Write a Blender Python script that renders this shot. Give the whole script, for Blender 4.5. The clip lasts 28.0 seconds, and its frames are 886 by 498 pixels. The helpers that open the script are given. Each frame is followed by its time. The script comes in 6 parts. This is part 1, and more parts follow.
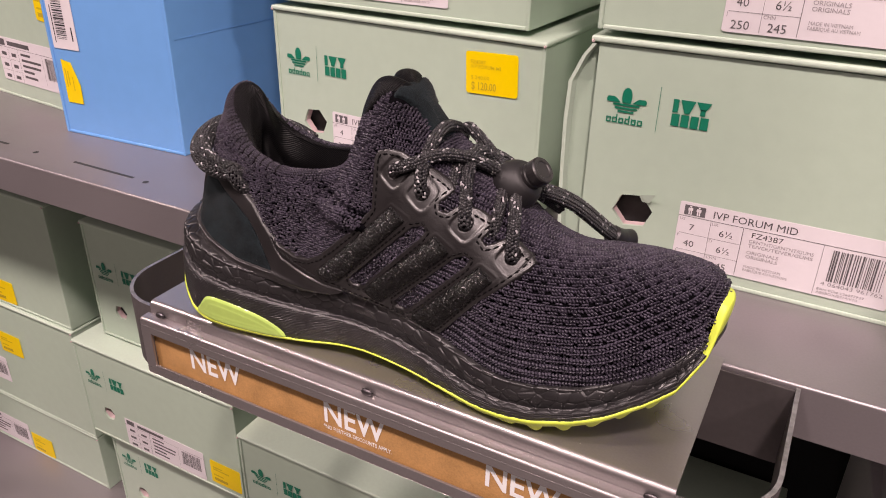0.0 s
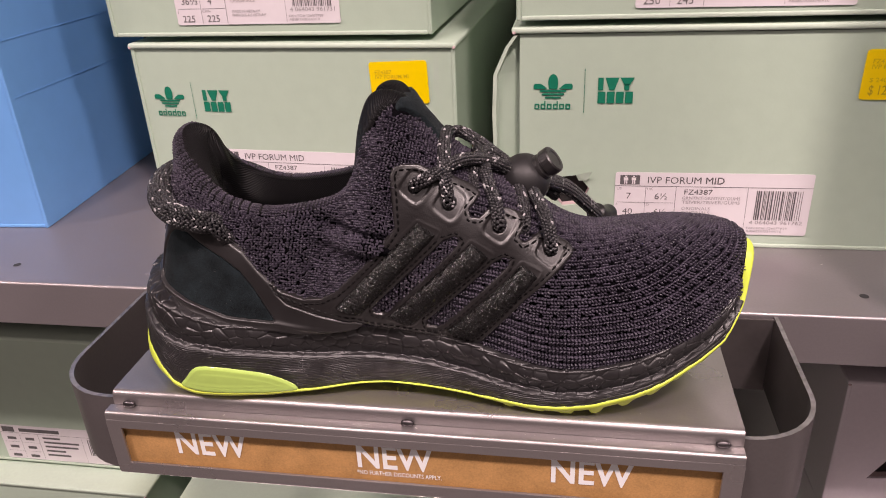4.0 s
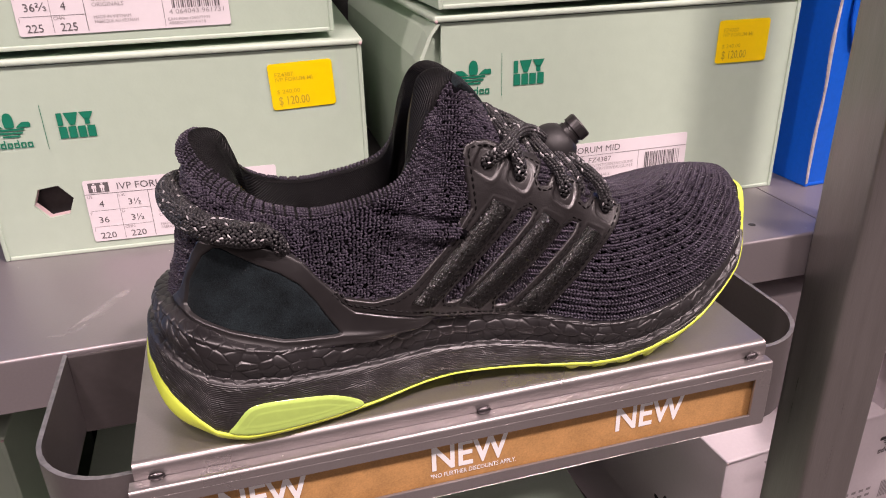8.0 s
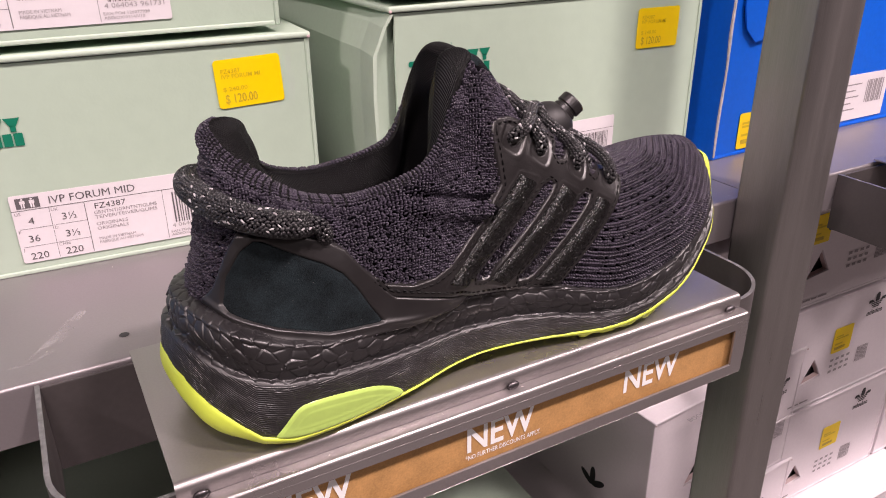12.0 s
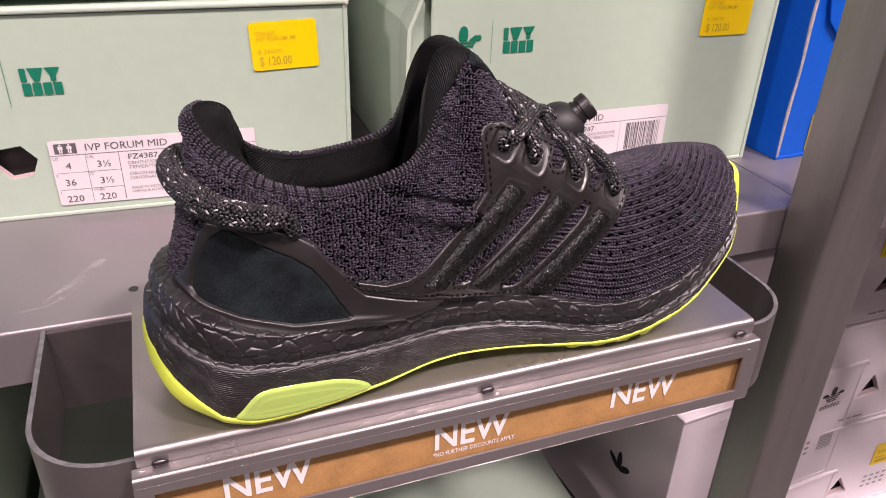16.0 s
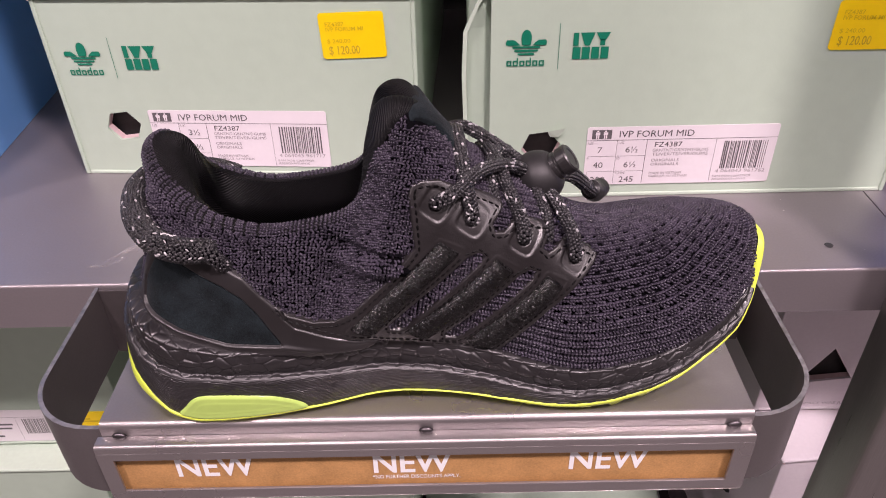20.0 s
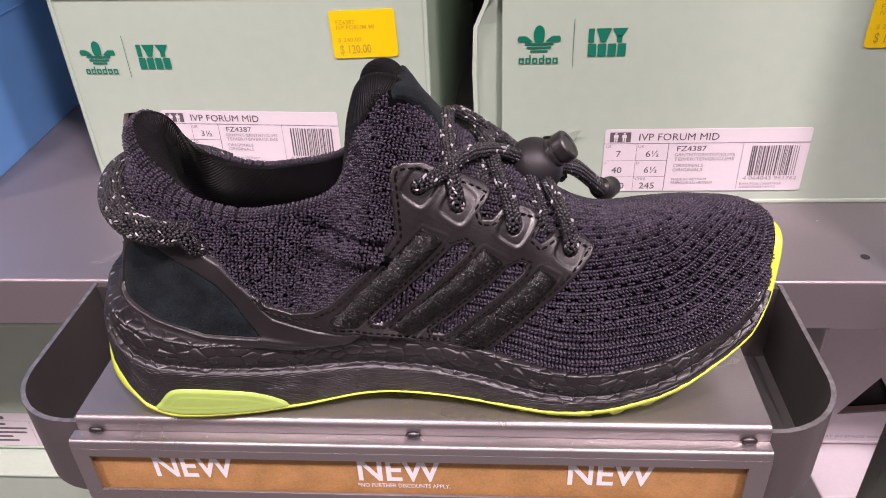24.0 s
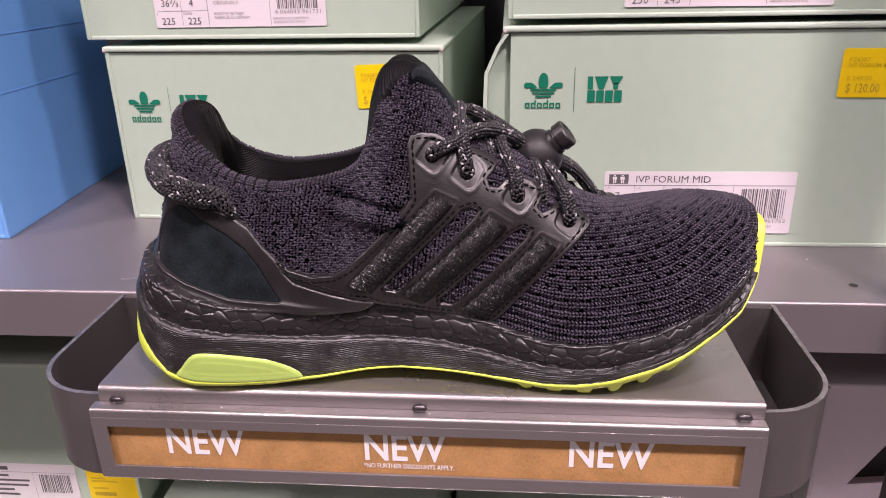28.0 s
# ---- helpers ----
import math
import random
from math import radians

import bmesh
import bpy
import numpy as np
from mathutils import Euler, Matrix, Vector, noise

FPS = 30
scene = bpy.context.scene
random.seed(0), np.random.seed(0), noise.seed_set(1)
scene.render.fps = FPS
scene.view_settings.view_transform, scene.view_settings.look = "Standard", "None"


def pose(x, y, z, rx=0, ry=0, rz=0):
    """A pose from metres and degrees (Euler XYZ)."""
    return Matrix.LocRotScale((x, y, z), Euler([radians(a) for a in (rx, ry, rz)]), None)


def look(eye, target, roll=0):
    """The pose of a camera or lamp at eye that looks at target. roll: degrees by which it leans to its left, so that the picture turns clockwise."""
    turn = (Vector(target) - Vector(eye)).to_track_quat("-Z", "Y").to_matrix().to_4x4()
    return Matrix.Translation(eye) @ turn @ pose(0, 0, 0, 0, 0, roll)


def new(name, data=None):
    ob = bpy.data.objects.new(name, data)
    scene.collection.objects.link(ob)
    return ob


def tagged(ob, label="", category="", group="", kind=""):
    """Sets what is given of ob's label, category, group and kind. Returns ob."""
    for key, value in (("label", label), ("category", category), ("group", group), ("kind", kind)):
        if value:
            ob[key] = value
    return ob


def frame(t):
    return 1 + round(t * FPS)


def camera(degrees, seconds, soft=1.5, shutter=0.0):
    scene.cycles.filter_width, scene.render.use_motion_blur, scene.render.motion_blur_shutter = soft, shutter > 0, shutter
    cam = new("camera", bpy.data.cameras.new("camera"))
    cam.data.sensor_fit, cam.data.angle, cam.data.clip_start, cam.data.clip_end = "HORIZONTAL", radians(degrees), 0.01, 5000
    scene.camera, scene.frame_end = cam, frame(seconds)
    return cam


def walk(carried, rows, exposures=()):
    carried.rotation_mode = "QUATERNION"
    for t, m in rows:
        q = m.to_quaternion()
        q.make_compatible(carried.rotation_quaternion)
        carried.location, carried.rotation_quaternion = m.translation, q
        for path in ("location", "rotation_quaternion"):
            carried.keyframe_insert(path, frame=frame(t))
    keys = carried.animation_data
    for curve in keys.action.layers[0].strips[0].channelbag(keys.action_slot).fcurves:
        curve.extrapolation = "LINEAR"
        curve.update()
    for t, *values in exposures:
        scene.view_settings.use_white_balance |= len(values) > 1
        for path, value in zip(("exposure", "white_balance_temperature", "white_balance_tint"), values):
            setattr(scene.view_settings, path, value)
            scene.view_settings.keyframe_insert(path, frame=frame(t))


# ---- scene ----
cam = camera(60.90, 28.0, soft=1.0)
PATH = [
    (0, (0.1746, -0.2515, 1.2374), (-0.0339, 0.1420, 1.0100), 1.19),
    (0.5, (0.1738, -0.2529, 1.2357), (-0.0308, 0.1435, 1.0100), 1.15),
    (1, (0.1695, -0.2584, 1.2381), (-0.0272, 0.1419, 1.0121), 0.80),
    (1.5, (0.1565, -0.2604, 1.2389), (-0.0280, 0.1453, 1.0123), 0.26),
    (2, (0.1442, -0.2613, 1.2396), (-0.0240, 0.1514, 1.0129), -0.41),
    (2.5, (0.1288, -0.2692, 1.2392), (-0.0192, 0.1524, 1.0147), -1.04),
    (3, (0.1103, -0.2747, 1.2375), (-0.0150, 0.1548, 1.0143), -1.76),
    (3.5, (0.0908, -0.2757, 1.2343), (-0.0114, 0.1606, 1.0124), -2.43),
    (5.5, (0.0133, -0.2821, 1.2278), (0.0029, 0.1677, 1.0095), -2.59),
    (6, (-0.0056, -0.2813, 1.2266), (0.0089, 0.1685, 1.0086), -2.36),
    (6.5, (-0.0279, -0.2858, 1.2271), (0.0144, 0.1618, 1.0084), -2.05),
    (7, (-0.0496, -0.2849, 1.2242), (0.0215, 0.1594, 1.0060), -1.91),
    (7.5, (-0.0735, -0.2767, 1.2193), (0.0252, 0.1636, 1.0040), -1.63),
    (8, (-0.0921, -0.2680, 1.2166), (0.0292, 0.1677, 1.0035), -1.49),
    (8.5, (-0.1075, -0.2663, 1.2137), (0.0341, 0.1649, 1.0039), -1.50),
    (9, (-0.1231, -0.2636, 1.2119), (0.0365, 0.1616, 1.0028), -1.44),
    (9.5, (-0.1386, -0.2599, 1.2112), (0.0365, 0.1590, 1.0018), -1.29),
    (10, (-0.1481, -0.2548, 1.2086), (0.0396, 0.1584, 0.9988), -1.12),
    (10.5, (-0.1569, -0.2500, 1.2053), (0.0423, 0.1591, 0.9981), -1.07),
    (11, (-0.1636, -0.2451, 1.2054), (0.0450, 0.1589, 0.9974), -0.87),
    (11.5, (-0.1672, -0.2431, 1.2065), (0.0471, 0.1578, 0.9983), -0.82),
    (12, (-0.1690, -0.2418, 1.2064), (0.0495, 0.1562, 0.9972), -0.76),
    (12.5, (-0.1695, -0.2413, 1.2051), (0.0500, 0.1557, 0.9948), -0.68),
    (14.5, (-0.1510, -0.2391, 1.2084), (0.0495, 0.1607, 0.9850), 0.41),
    (15, (-0.1393, -0.2415, 1.2126), (0.0476, 0.1612, 0.9825), 0.92),
    (15.5, (-0.1272, -0.2445, 1.2172), (0.0456, 0.1606, 0.9804), 1.48),
    (16, (-0.1191, -0.2466, 1.2272), (0.0375, 0.1608, 0.9833), 1.83),
    (16.5, (-0.1061, -0.2462, 1.2359), (0.0326, 0.1629, 0.9839), 1.90),
    (17, (-0.0877, -0.2479, 1.2454), (0.0320, 0.1627, 0.9863), 1.93),
    (17.5, (-0.0712, -0.2492, 1.2539), (0.0273, 0.1616, 0.9865), 1.75),
    (18, (-0.0527, -0.2505, 1.2597), (0.0213, 0.1603, 0.9844), 1.33),
    (18.5, (-0.0327, -0.2476, 1.2649), (0.0159, 0.1614, 0.9815), 0.56),
    (19, (-0.0124, -0.2429, 1.2700), (0.0143, 0.1648, 0.9818), -0.35),
    (19.5, (0.0010, -0.2415, 1.2738), (0.0118, 0.1650, 0.9828), -0.92),
    (20, (0.0114, -0.2358, 1.2748), (0.0087, 0.1696, 0.9821), -1.42),
    (20.5, (0.0207, -0.2310, 1.2751), (0.0074, 0.1733, 0.9812), -1.81),
    (21, (0.0256, -0.2293, 1.2743), (0.0053, 0.1746, 0.9803), -2.09),
    (21.5, (0.0280, -0.2269, 1.2732), (0.0018, 0.1765, 0.9790), -2.50),
    (23.5, (0.0348, -0.2235, 1.2574), (0.0001, 0.1877, 0.9750), -2.97),
    (24, (0.0359, -0.2295, 1.2488), (0.0013, 0.1874, 0.9749), -2.63),
    (24.5, (0.0356, -0.2396, 1.2412), (0.0020, 0.1843, 0.9781), -2.17),
    (25, (0.0376, -0.2484, 1.2317), (0.0039, 0.1833, 0.9817), -1.72),
    (25.5, (0.0368, -0.2579, 1.2255), (0.0025, 0.1812, 0.9887), -1.43),
    (26, (0.0391, -0.2675, 1.2200), (0.0040, 0.1782, 0.9961), -1.20),
    (26.5, (0.0399, -0.2766, 1.2146), (0.0037, 0.1750, 1.0029), -1.15),
    (27, (0.0387, -0.2857, 1.2098), (0.0011, 0.1701, 1.0078), -1.18),
    (27.5, (0.0384, -0.2885, 1.2035), (-0.0011, 0.1711, 1.0105), -1.23),
    (28, (0.0381, -0.2880, 1.1966), (-0.0032, 0.1734, 1.0084), -1.31),
]
EXPOSURES = [(0, 0.66, 7050, 8), (3, 0.61, 7000, 8), (7, 0.82, 6950, 10), (9, 0.84, 6760, 8), (12, 0.86, 6700, 6), (16, 0.89, 6680, 10), (20, 0.79, 6500, 13), (28, 0.83, 6450, 13)]
walk(cam, [(t, look(eye, target, roll)) for t, eye, target, roll in PATH], EXPOSURES)

# ---- light ----
world = bpy.data.worlds.new("world")
scene.world = world
world.use_nodes = True
world.node_tree.nodes["Background"].inputs["Color"].default_value = (1.0, 0.86, 0.90, 1)
world.node_tree.nodes["Background"].inputs["Strength"].default_value = 0.14


def ceiling_lamp(x, y, length, width, watts):
    data = bpy.data.lights.new("ceiling_lamp_light", "AREA")
    data.shape, data.size, data.size_y, data.energy = "RECTANGLE", length, width, watts
    data.color = (1.0, 0.812, 0.862)
    ob = new("ceiling_lamp_light", data)
    ob.matrix_world = pose(x, y, 2.93)
    return ob


# Four spots out of view, then a wide lamp added as front fill.
for lx, ly, ll, lw, lp in ((-0.55, -0.98, 0.22, 0.22, 21), (0.65, -0.98, 0.22, 0.22, 37), (-2.0, -0.9, 0.3, 0.3, 27), (2.1, -0.9, 0.3, 0.3, 31), (0.0, -2.6, 2.4, 0.4, 18)):
    ceiling_lamp(lx, ly, ll, lw, lp)

# ---- materials ----


def material(name, color, rough=0.5, metal=0.0, vary=0.08, coarse=12.0, fine=300.0, bump=0.0, bump_scale=900.0, rough_vary=0.1, sheen=0.0, coat=0.0, stretch=(1, 1, 1), weave=None, shine=0.5):
    """A surface with two scales of variation in colour and gloss, and fine relief. weave: (scale, depth) of a thread pattern."""
    m = bpy.data.materials.new(name)
    m.use_nodes = True
    nodes, links = m.node_tree.nodes, m.node_tree.links
    shader = nodes["Principled BSDF"]
    where = nodes.new("ShaderNodeTexCoord")
    turn = nodes.new("ShaderNodeMapping")
    turn.inputs["Scale"].default_value = stretch
    links.new(where.outputs["Object"], turn.inputs["Vector"])
    tones = []
    for size, detail in ((coarse, 4), (fine, 3)):
        n = nodes.new("ShaderNodeTexNoise")
        n.inputs["Scale"].default_value, n.inputs["Detail"].default_value = size, detail
        links.new(turn.outputs["Vector"], n.inputs["Vector"])
        tones.append(n)
    both = nodes.new("ShaderNodeMath")
    both.operation = "ADD"
    links.new(tones[0].outputs["Fac"], both.inputs[0])
    links.new(tones[1].outputs["Fac"], both.inputs[1])
    ramp = nodes.new("ShaderNodeMapRange")
    ramp.inputs["From Min"].default_value, ramp.inputs["From Max"].default_value = 0.6, 1.4
    ramp.inputs["To Min"].default_value, ramp.inputs["To Max"].default_value = 1 - vary, 1 + vary
    links.new(both.outputs[0], ramp.inputs["Value"])
    tint = nodes.new("ShaderNodeVectorMath")
    tint.operation = "SCALE"
    tint.inputs[0].default_value = color
    links.new(ramp.outputs["Result"], tint.inputs["Scale"])
    links.new(tint.outputs["Vector"], shader.inputs["Base Color"])
    gloss = nodes.new("ShaderNodeMapRange")
    gloss.inputs["From Min"].default_value, gloss.inputs["From Max"].default_value = 0.3, 0.7
    gloss.inputs["To Min"].default_value, gloss.inputs["To Max"].default_value = max(rough - rough_vary, 0.02), min(rough + rough_vary, 1)
    links.new(tones[0].outputs["Fac"], gloss.inputs["Value"])
    links.new(gloss.outputs["Result"], shader.inputs["Roughness"])
    shader.inputs["Metallic"].default_value = metal
    shader.inputs["Specular IOR Level"].default_value = shine
    shader.inputs["Sheen Weight"].default_value = sheen
    shader.inputs["Sheen Roughness"].default_value = 0.4
    shader.inputs["Coat Weight"].default_value = coat
    height = None
    if bump:
        relief = nodes.new("ShaderNodeTexNoise")
        relief.inputs["Scale"].default_value, relief.inputs["Detail"].default_value = bump_scale, 3
        links.new(turn.outputs["Vector"], relief.inputs["Vector"])
        height = nodes.new("ShaderNodeBump")
        height.inputs["Strength"].default_value, height.inputs["Distance"].default_value = 1.0, bump
        links.new(relief.outputs["Fac"], height.inputs["Height"])
    if weave:
        wave = nodes.new("ShaderNodeTexWave")
        wave.wave_type, wave.bands_direction = "BANDS", weave[3]
        wave.inputs["Scale"].default_value, wave.inputs["Distortion"].default_value, wave.inputs["Detail"].default_value = weave[0], weave[2], 2
        wave.inputs["Detail Scale"].default_value = 3
        links.new(where.outputs["UV"], wave.inputs["Vector"])
        second = nodes.new("ShaderNodeBump")
        second.inputs["Strength"].default_value, second.inputs["Distance"].default_value = 1.0, weave[1]
        links.new(wave.outputs["Fac"], second.inputs["Height"])
        if height:
            links.new(height.outputs["Normal"], second.inputs["Normal"])
        height = second
    if height:
        links.new(height.outputs["Normal"], shader.inputs["Normal"])
    return m


SAGE = material("sage_card", (0.43, 0.535, 0.427), 0.34, vary=0.04, coarse=5, fine=90, bump=0.00006, bump_scale=500)
SAGE_EDGE = material("sage_card_edge", (0.475, 0.575, 0.47), 0.5, vary=0.05, coarse=20)
CARD_INSIDE = material("raw_card", (0.55, 0.42, 0.42), 0.8, vary=0.1)
# Dark tone for the unlit inside of boxes; the shade is in the colour.
SHADED_INSIDE = material("shaded_box_inside", (0.05, 0.045, 0.045), 0.9, vary=0.2)
PALE_BLUE = material("pale_blue_card", (0.15, 0.36, 0.72), 0.36, vary=0.04, coarse=4, fine=60, bump=0.00005)
ROYAL_BLUE = material("royal_blue_card", (0.0, 0.105, 0.62), 0.5, vary=0.08, coarse=8, bump=0.00006, shine=0.3)
WORN_CARD = material("worn_card_edge", (0.5, 0.46, 0.46), 0.9, vary=0.25, coarse=200)
WHITE_CARD = material("white_card", (0.72, 0.665, 0.695), 0.5, vary=0.04, coarse=6, bump=0.00005)
STICKER = material("white_sticker", (0.70, 0.66, 0.68), 0.45, vary=0.02)
YELLOW = material("yellow_sticker", (0.86, 0.62, 0.0), 0.5, vary=0.03)
INK = material("black_ink", (0.02, 0.02, 0.022), 0.6, vary=0.2)
LABEL_INK = material("label_ink", (0.10, 0.092, 0.097), 0.6, vary=0.3, coarse=60)
FAINT_INK = material("faint_ink", (0.60, 0.43, 0.01), 0.6, vary=0.1)
PRICE_INK = material("price_ink", (0.48, 0.34, 0.02), 0.6, vary=0.3, coarse=90)
GREY_INK = material("grey_ink", (0.30, 0.275, 0.285), 0.6, vary=0.1)
GREEN_INK = material("green_ink", (0.0, 0.17, 0.095), 0.5, vary=0.05)
METAL = material("powder_coated_steel", (0.30, 0.275, 0.285), 0.40, metal=0.65, vary=0.05, coarse=9, fine=700, bump=0.00004, bump_scale=2600)
PLATE = material("brushed_tray_steel", (0.34, 0.315, 0.315), 0.32, metal=0.8, vary=0.06, coarse=14, fine=900, bump=0.00003, bump_scale=2400)
STEEL_EDGE = material("bare_steel_edge", (0.30, 0.29, 0.295), 0.5, metal=0.8, vary=0.3, coarse=150)
POST = material("brushed_post_steel", (0.26, 0.245, 0.237), 0.36, metal=0.8, vary=0.14, coarse=30, fine=500, stretch=(4, 4, 0.12), bump=0.00003, bump_scale=900)
SCREW = material("dark_screw", (0.11, 0.10, 0.105), 0.35, metal=0.9, vary=0.1)
KRAFT = material("kraft_card", (0.43, 0.235, 0.085), 0.75, vary=0.24, coarse=90, fine=1100, bump=0.00004, bump_scale=1500)
WHITE_PRINT = material("white_print", (0.8, 0.8, 0.8), 0.6, vary=0.02)
# Near-black tone standing for deep shade: behind boxes, under the tray, in punched openings.
SHADOW_BACK = material("deep_shade_black", (0.03, 0.03, 0.03), 0.8, vary=0.2)
WALL = material("painted_wall", (0.13, 0.125, 0.12), 0.8, vary=0.04)
FLOOR = material("polished_concrete", (0.15, 0.14, 0.135), 0.4, vary=0.1, coarse=3)
CEILING = material("ceiling_paint", (0.10, 0.10, 0.10), 0.9, vary=0.03)
LAMP_SHELL = material("lamp_shell", (0.7, 0.7, 0.7), 0.5)

HANGER = material("dark_hanger_steel", (0.085, 0.075, 0.075), 0.45, metal=0.4, vary=0.1, coarse=20)
STRIP = material("grey_strip_steel", (0.15, 0.136, 0.136), 0.42, metal=0.6, vary=0.08, coarse=15, fine=600, bump=0.00003, bump_scale=2400)
DUST = material("pale_dust", (0.55, 0.52, 0.50), 0.9, vary=0.2)
SCUFF = material("rubbed_steel", (0.62, 0.58, 0.58), 0.5, metal=0.3, vary=0.1)


def ragged(m, scale, low, high):
    """Lets a material fade out in ragged patches."""
    nodes, links = m.node_tree.nodes, m.node_tree.links
    where = nodes.new("ShaderNodeTexCoord")
    n = nodes.new("ShaderNodeTexNoise")
    n.inputs["Scale"].default_value, n.inputs["Detail"].default_value = scale, 6
    links.new(where.outputs["Object"], n.inputs["Vector"])
    lim = nodes.new("ShaderNodeMapRange")
    lim.inputs["From Min"].default_value, lim.inputs["From Max"].default_value = low, high
    lim.inputs["To Max"].default_value = 0.4
    links.new(n.outputs["Fac"], lim.inputs["Value"])
    links.new(lim.outputs["Result"], nodes["Principled BSDF"].inputs["Alpha"])


ragged(SCUFF, 130, 0.42, 0.68)

# ---- shoe surfaces, in numbers ----
def spline(table, t, closed=False):
    """Catmull-Rom through the rows of table at the row numbers t."""
    p, n = np.asarray(table, float), len(table)
    t = np.asarray(t, float)
    i = np.floor(t).astype(int) if closed else np.clip(np.floor(t).astype(int), 0, n - 2)
    f = (t - i)[:, None]
    pick = (lambda k: p[k % n]) if closed else (lambda k: p[np.clip(k, 0, n - 1)])
    a, b, c, d = pick(i - 1), pick(i), pick(i + 1), pick(i + 2)
    return 0.5 * (2 * b + (c - a) * f + (2 * a - 5 * b + 4 * c - d) * f**2 + (3 * b - a - 3 * c + d) * f**3)


# Upper, near side from toe to heel: base, low, high and rim points.
UPPER = [
    [(.1525, .052, 1.066), (.1532, .052, 1.0745), (.1512, .052, 1.0812), (.1445, .053, 1.0858)],
    [(.1482, .033, 1.058), (.1492, .033, 1.067), (.1440, .0385, 1.0800), (.1350, .054, 1.0868)],
    [(.1315, .020, 1.049), (.1320, .019, 1.058), (.1265, .028, 1.0770), (.1200, .054, 1.0868)],
    [(.1085, .012, 1.038), (.1085, .009, 1.053), (.1045, .021, 1.0770), (.1005, .053, 1.0850)],
    [(.0850, .008, 1.032), (.0840, .008, 1.055), (.0820, .021, 1.0790), (.0815, .052, 1.0855)],
    [(.0620, .009, 1.031), (.0620, .009, 1.057), (.0630, .019, 1.084), (.0635, .050, 1.0935)],
    [(.0380, .013, 1.036), (.0390, .011, 1.060), (.0420, .016, 1.094), (.0440, .048, 1.1070)],
    [(.0120, .015, 1.042), (.0140, .010, 1.072), (.0190, .0165, 1.107), (.0205, .046, 1.1200)],
    [(-.0080, .015, 1.044), (-.0060, .010, 1.075), (.0035, .018, 1.116), (.0072, .044, 1.1395)],
    [(-.0200, .013, 1.046), (-.0170, .009, 1.080), (-.0075, .0185, 1.121), (-.0035, .034, 1.1458)],
    [(-.0280, .010, 1.046), (-.0260, .008, 1.075), (-.0195, .018, 1.107), (-.0140, .026, 1.1340)],
    [(-.0400, .008, 1.045), (-.0380, .008, 1.065), (-.0325, .0155, 1.089), (-.0265, .0235, 1.1060)],
    [(-.0600, .006, 1.044), (-.0600, .0095, 1.060), (-.0590, .014, 1.083), (-.0580, .0225, 1.0970)],
    [(-.0850, .005, 1.046), (-.0830, .0095, 1.062), (-.0820, .013, 1.085), (-.0800, .0235, 1.0992)],
    [(-.1050, .0075, 1.053), (-.1035, .0155, 1.073), (-.1005, .0190, 1.094), (-.0985, .0275, 1.1062)],
    [(-.1200, .0190, 1.060), (-.1165, .0235, 1.079), (-.1120, .0280, 1.102), (-.1110, .0362, 1.1145)],
    [(-.1290, .0470, 1.062), (-.1240, .0470, 1.079), (-.1170, .0480, 1.106), (-.1165, .0480, 1.1235)],
]


# How far the far side's rim lies above the near side's, by row.
FAR_RISE = {15: 0.0105, 14: 0.0025, 13: 0.0, 12: 0.0003, 11: 0.0, 10: -0.001}


def other_side(k):
    """The far side's points: the near side's, mirrored about the shoe's middle."""
    rows = UPPER[k]
    fore = rows[3][0] > 0.03
    mid = rows[3][1] if rows[3][0] > 0 else 0.047
    sink = (0.0, 0.002, 0.005, 0.008, 0.009, 0.009, 0.006)[min(k, 6)]
    rise = (0, -0.4 * sink, -sink, 0) if fore else (0, 0, 0.6 * FAR_RISE.get(k, -0.002), FAR_RISE.get(k, 0))
    return [(x, 2 * mid - y, z + d) for (x, y, z), d in zip(rows, rise)]


LOOP = np.array(UPPER + [other_side(k) for k in range(len(UPPER) - 2, 0, -1)])


def upper_points(u, v):
    """Points of the upper at loop places u (0 toe, 16 heel, 32 toe again) and heights v from 0 to 1."""
    rows = [spline(LOOP[:, k], u, closed=True) for k in range(4)]
    v = np.asarray(v, float)[None, :, None]
    w = (-4.5 * (v - 1 / 3) * (v - 2 / 3) * (v - 1), 13.5 * v * (v - 2 / 3) * (v - 1),
         -13.5 * v * (v - 1 / 3) * (v - 1), 4.5 * v * (v - 1 / 3) * (v - 2 / 3))
    return sum(a * r[:, None, :] for a, r in zip(w, rows))


# Sole, near side from toe to heel, then back along the far side: x, y of the widest line.
PLAN = [(.1545, .049), (.1520, .0350), (.1440, .0222), (.1290, .0135), (.110, .0060), (.090, .0030), (.065, .0030), (.040, .0065),
        (.010, .0115), (-.020, .0120), (-.050, .0060), (-.080, .0010), (-.104, -.0005), (-.120, .0040), (-.1325, .0150),
        (-.1395, .030), (-.1420, .046), (-.1410, .058), (-.1355, .070), (-.122, .081), (-.103, .087), (-.080, .087), (-.050, .085),
        (-.020, .085), (.010, .089), (.040, .095), (.065, .099), (.090, .100), (.110, .097), (.129, .090), (.142, .079), (.1510, .064)]
SOLE_X = [-.1425, -.1355, -.128, -.117, -.105, -.087, -.067, -.046, -.025, -.010, .010, .030, .040, .055, .070, .085, .103, .116, .131, .142, .149, .157]
SOLE_TOP = [1.0640, 1.0635, 1.0620, 1.0590, 1.0545, 1.0490, 1.0470, 1.0470, 1.0470, 1.0455, 1.0430, 1.0400, 1.0365, 1.0325, 1.0315, 1.0330, 1.0370, 1.0420, 1.0490, 1.0560, 1.0630, 1.0710]
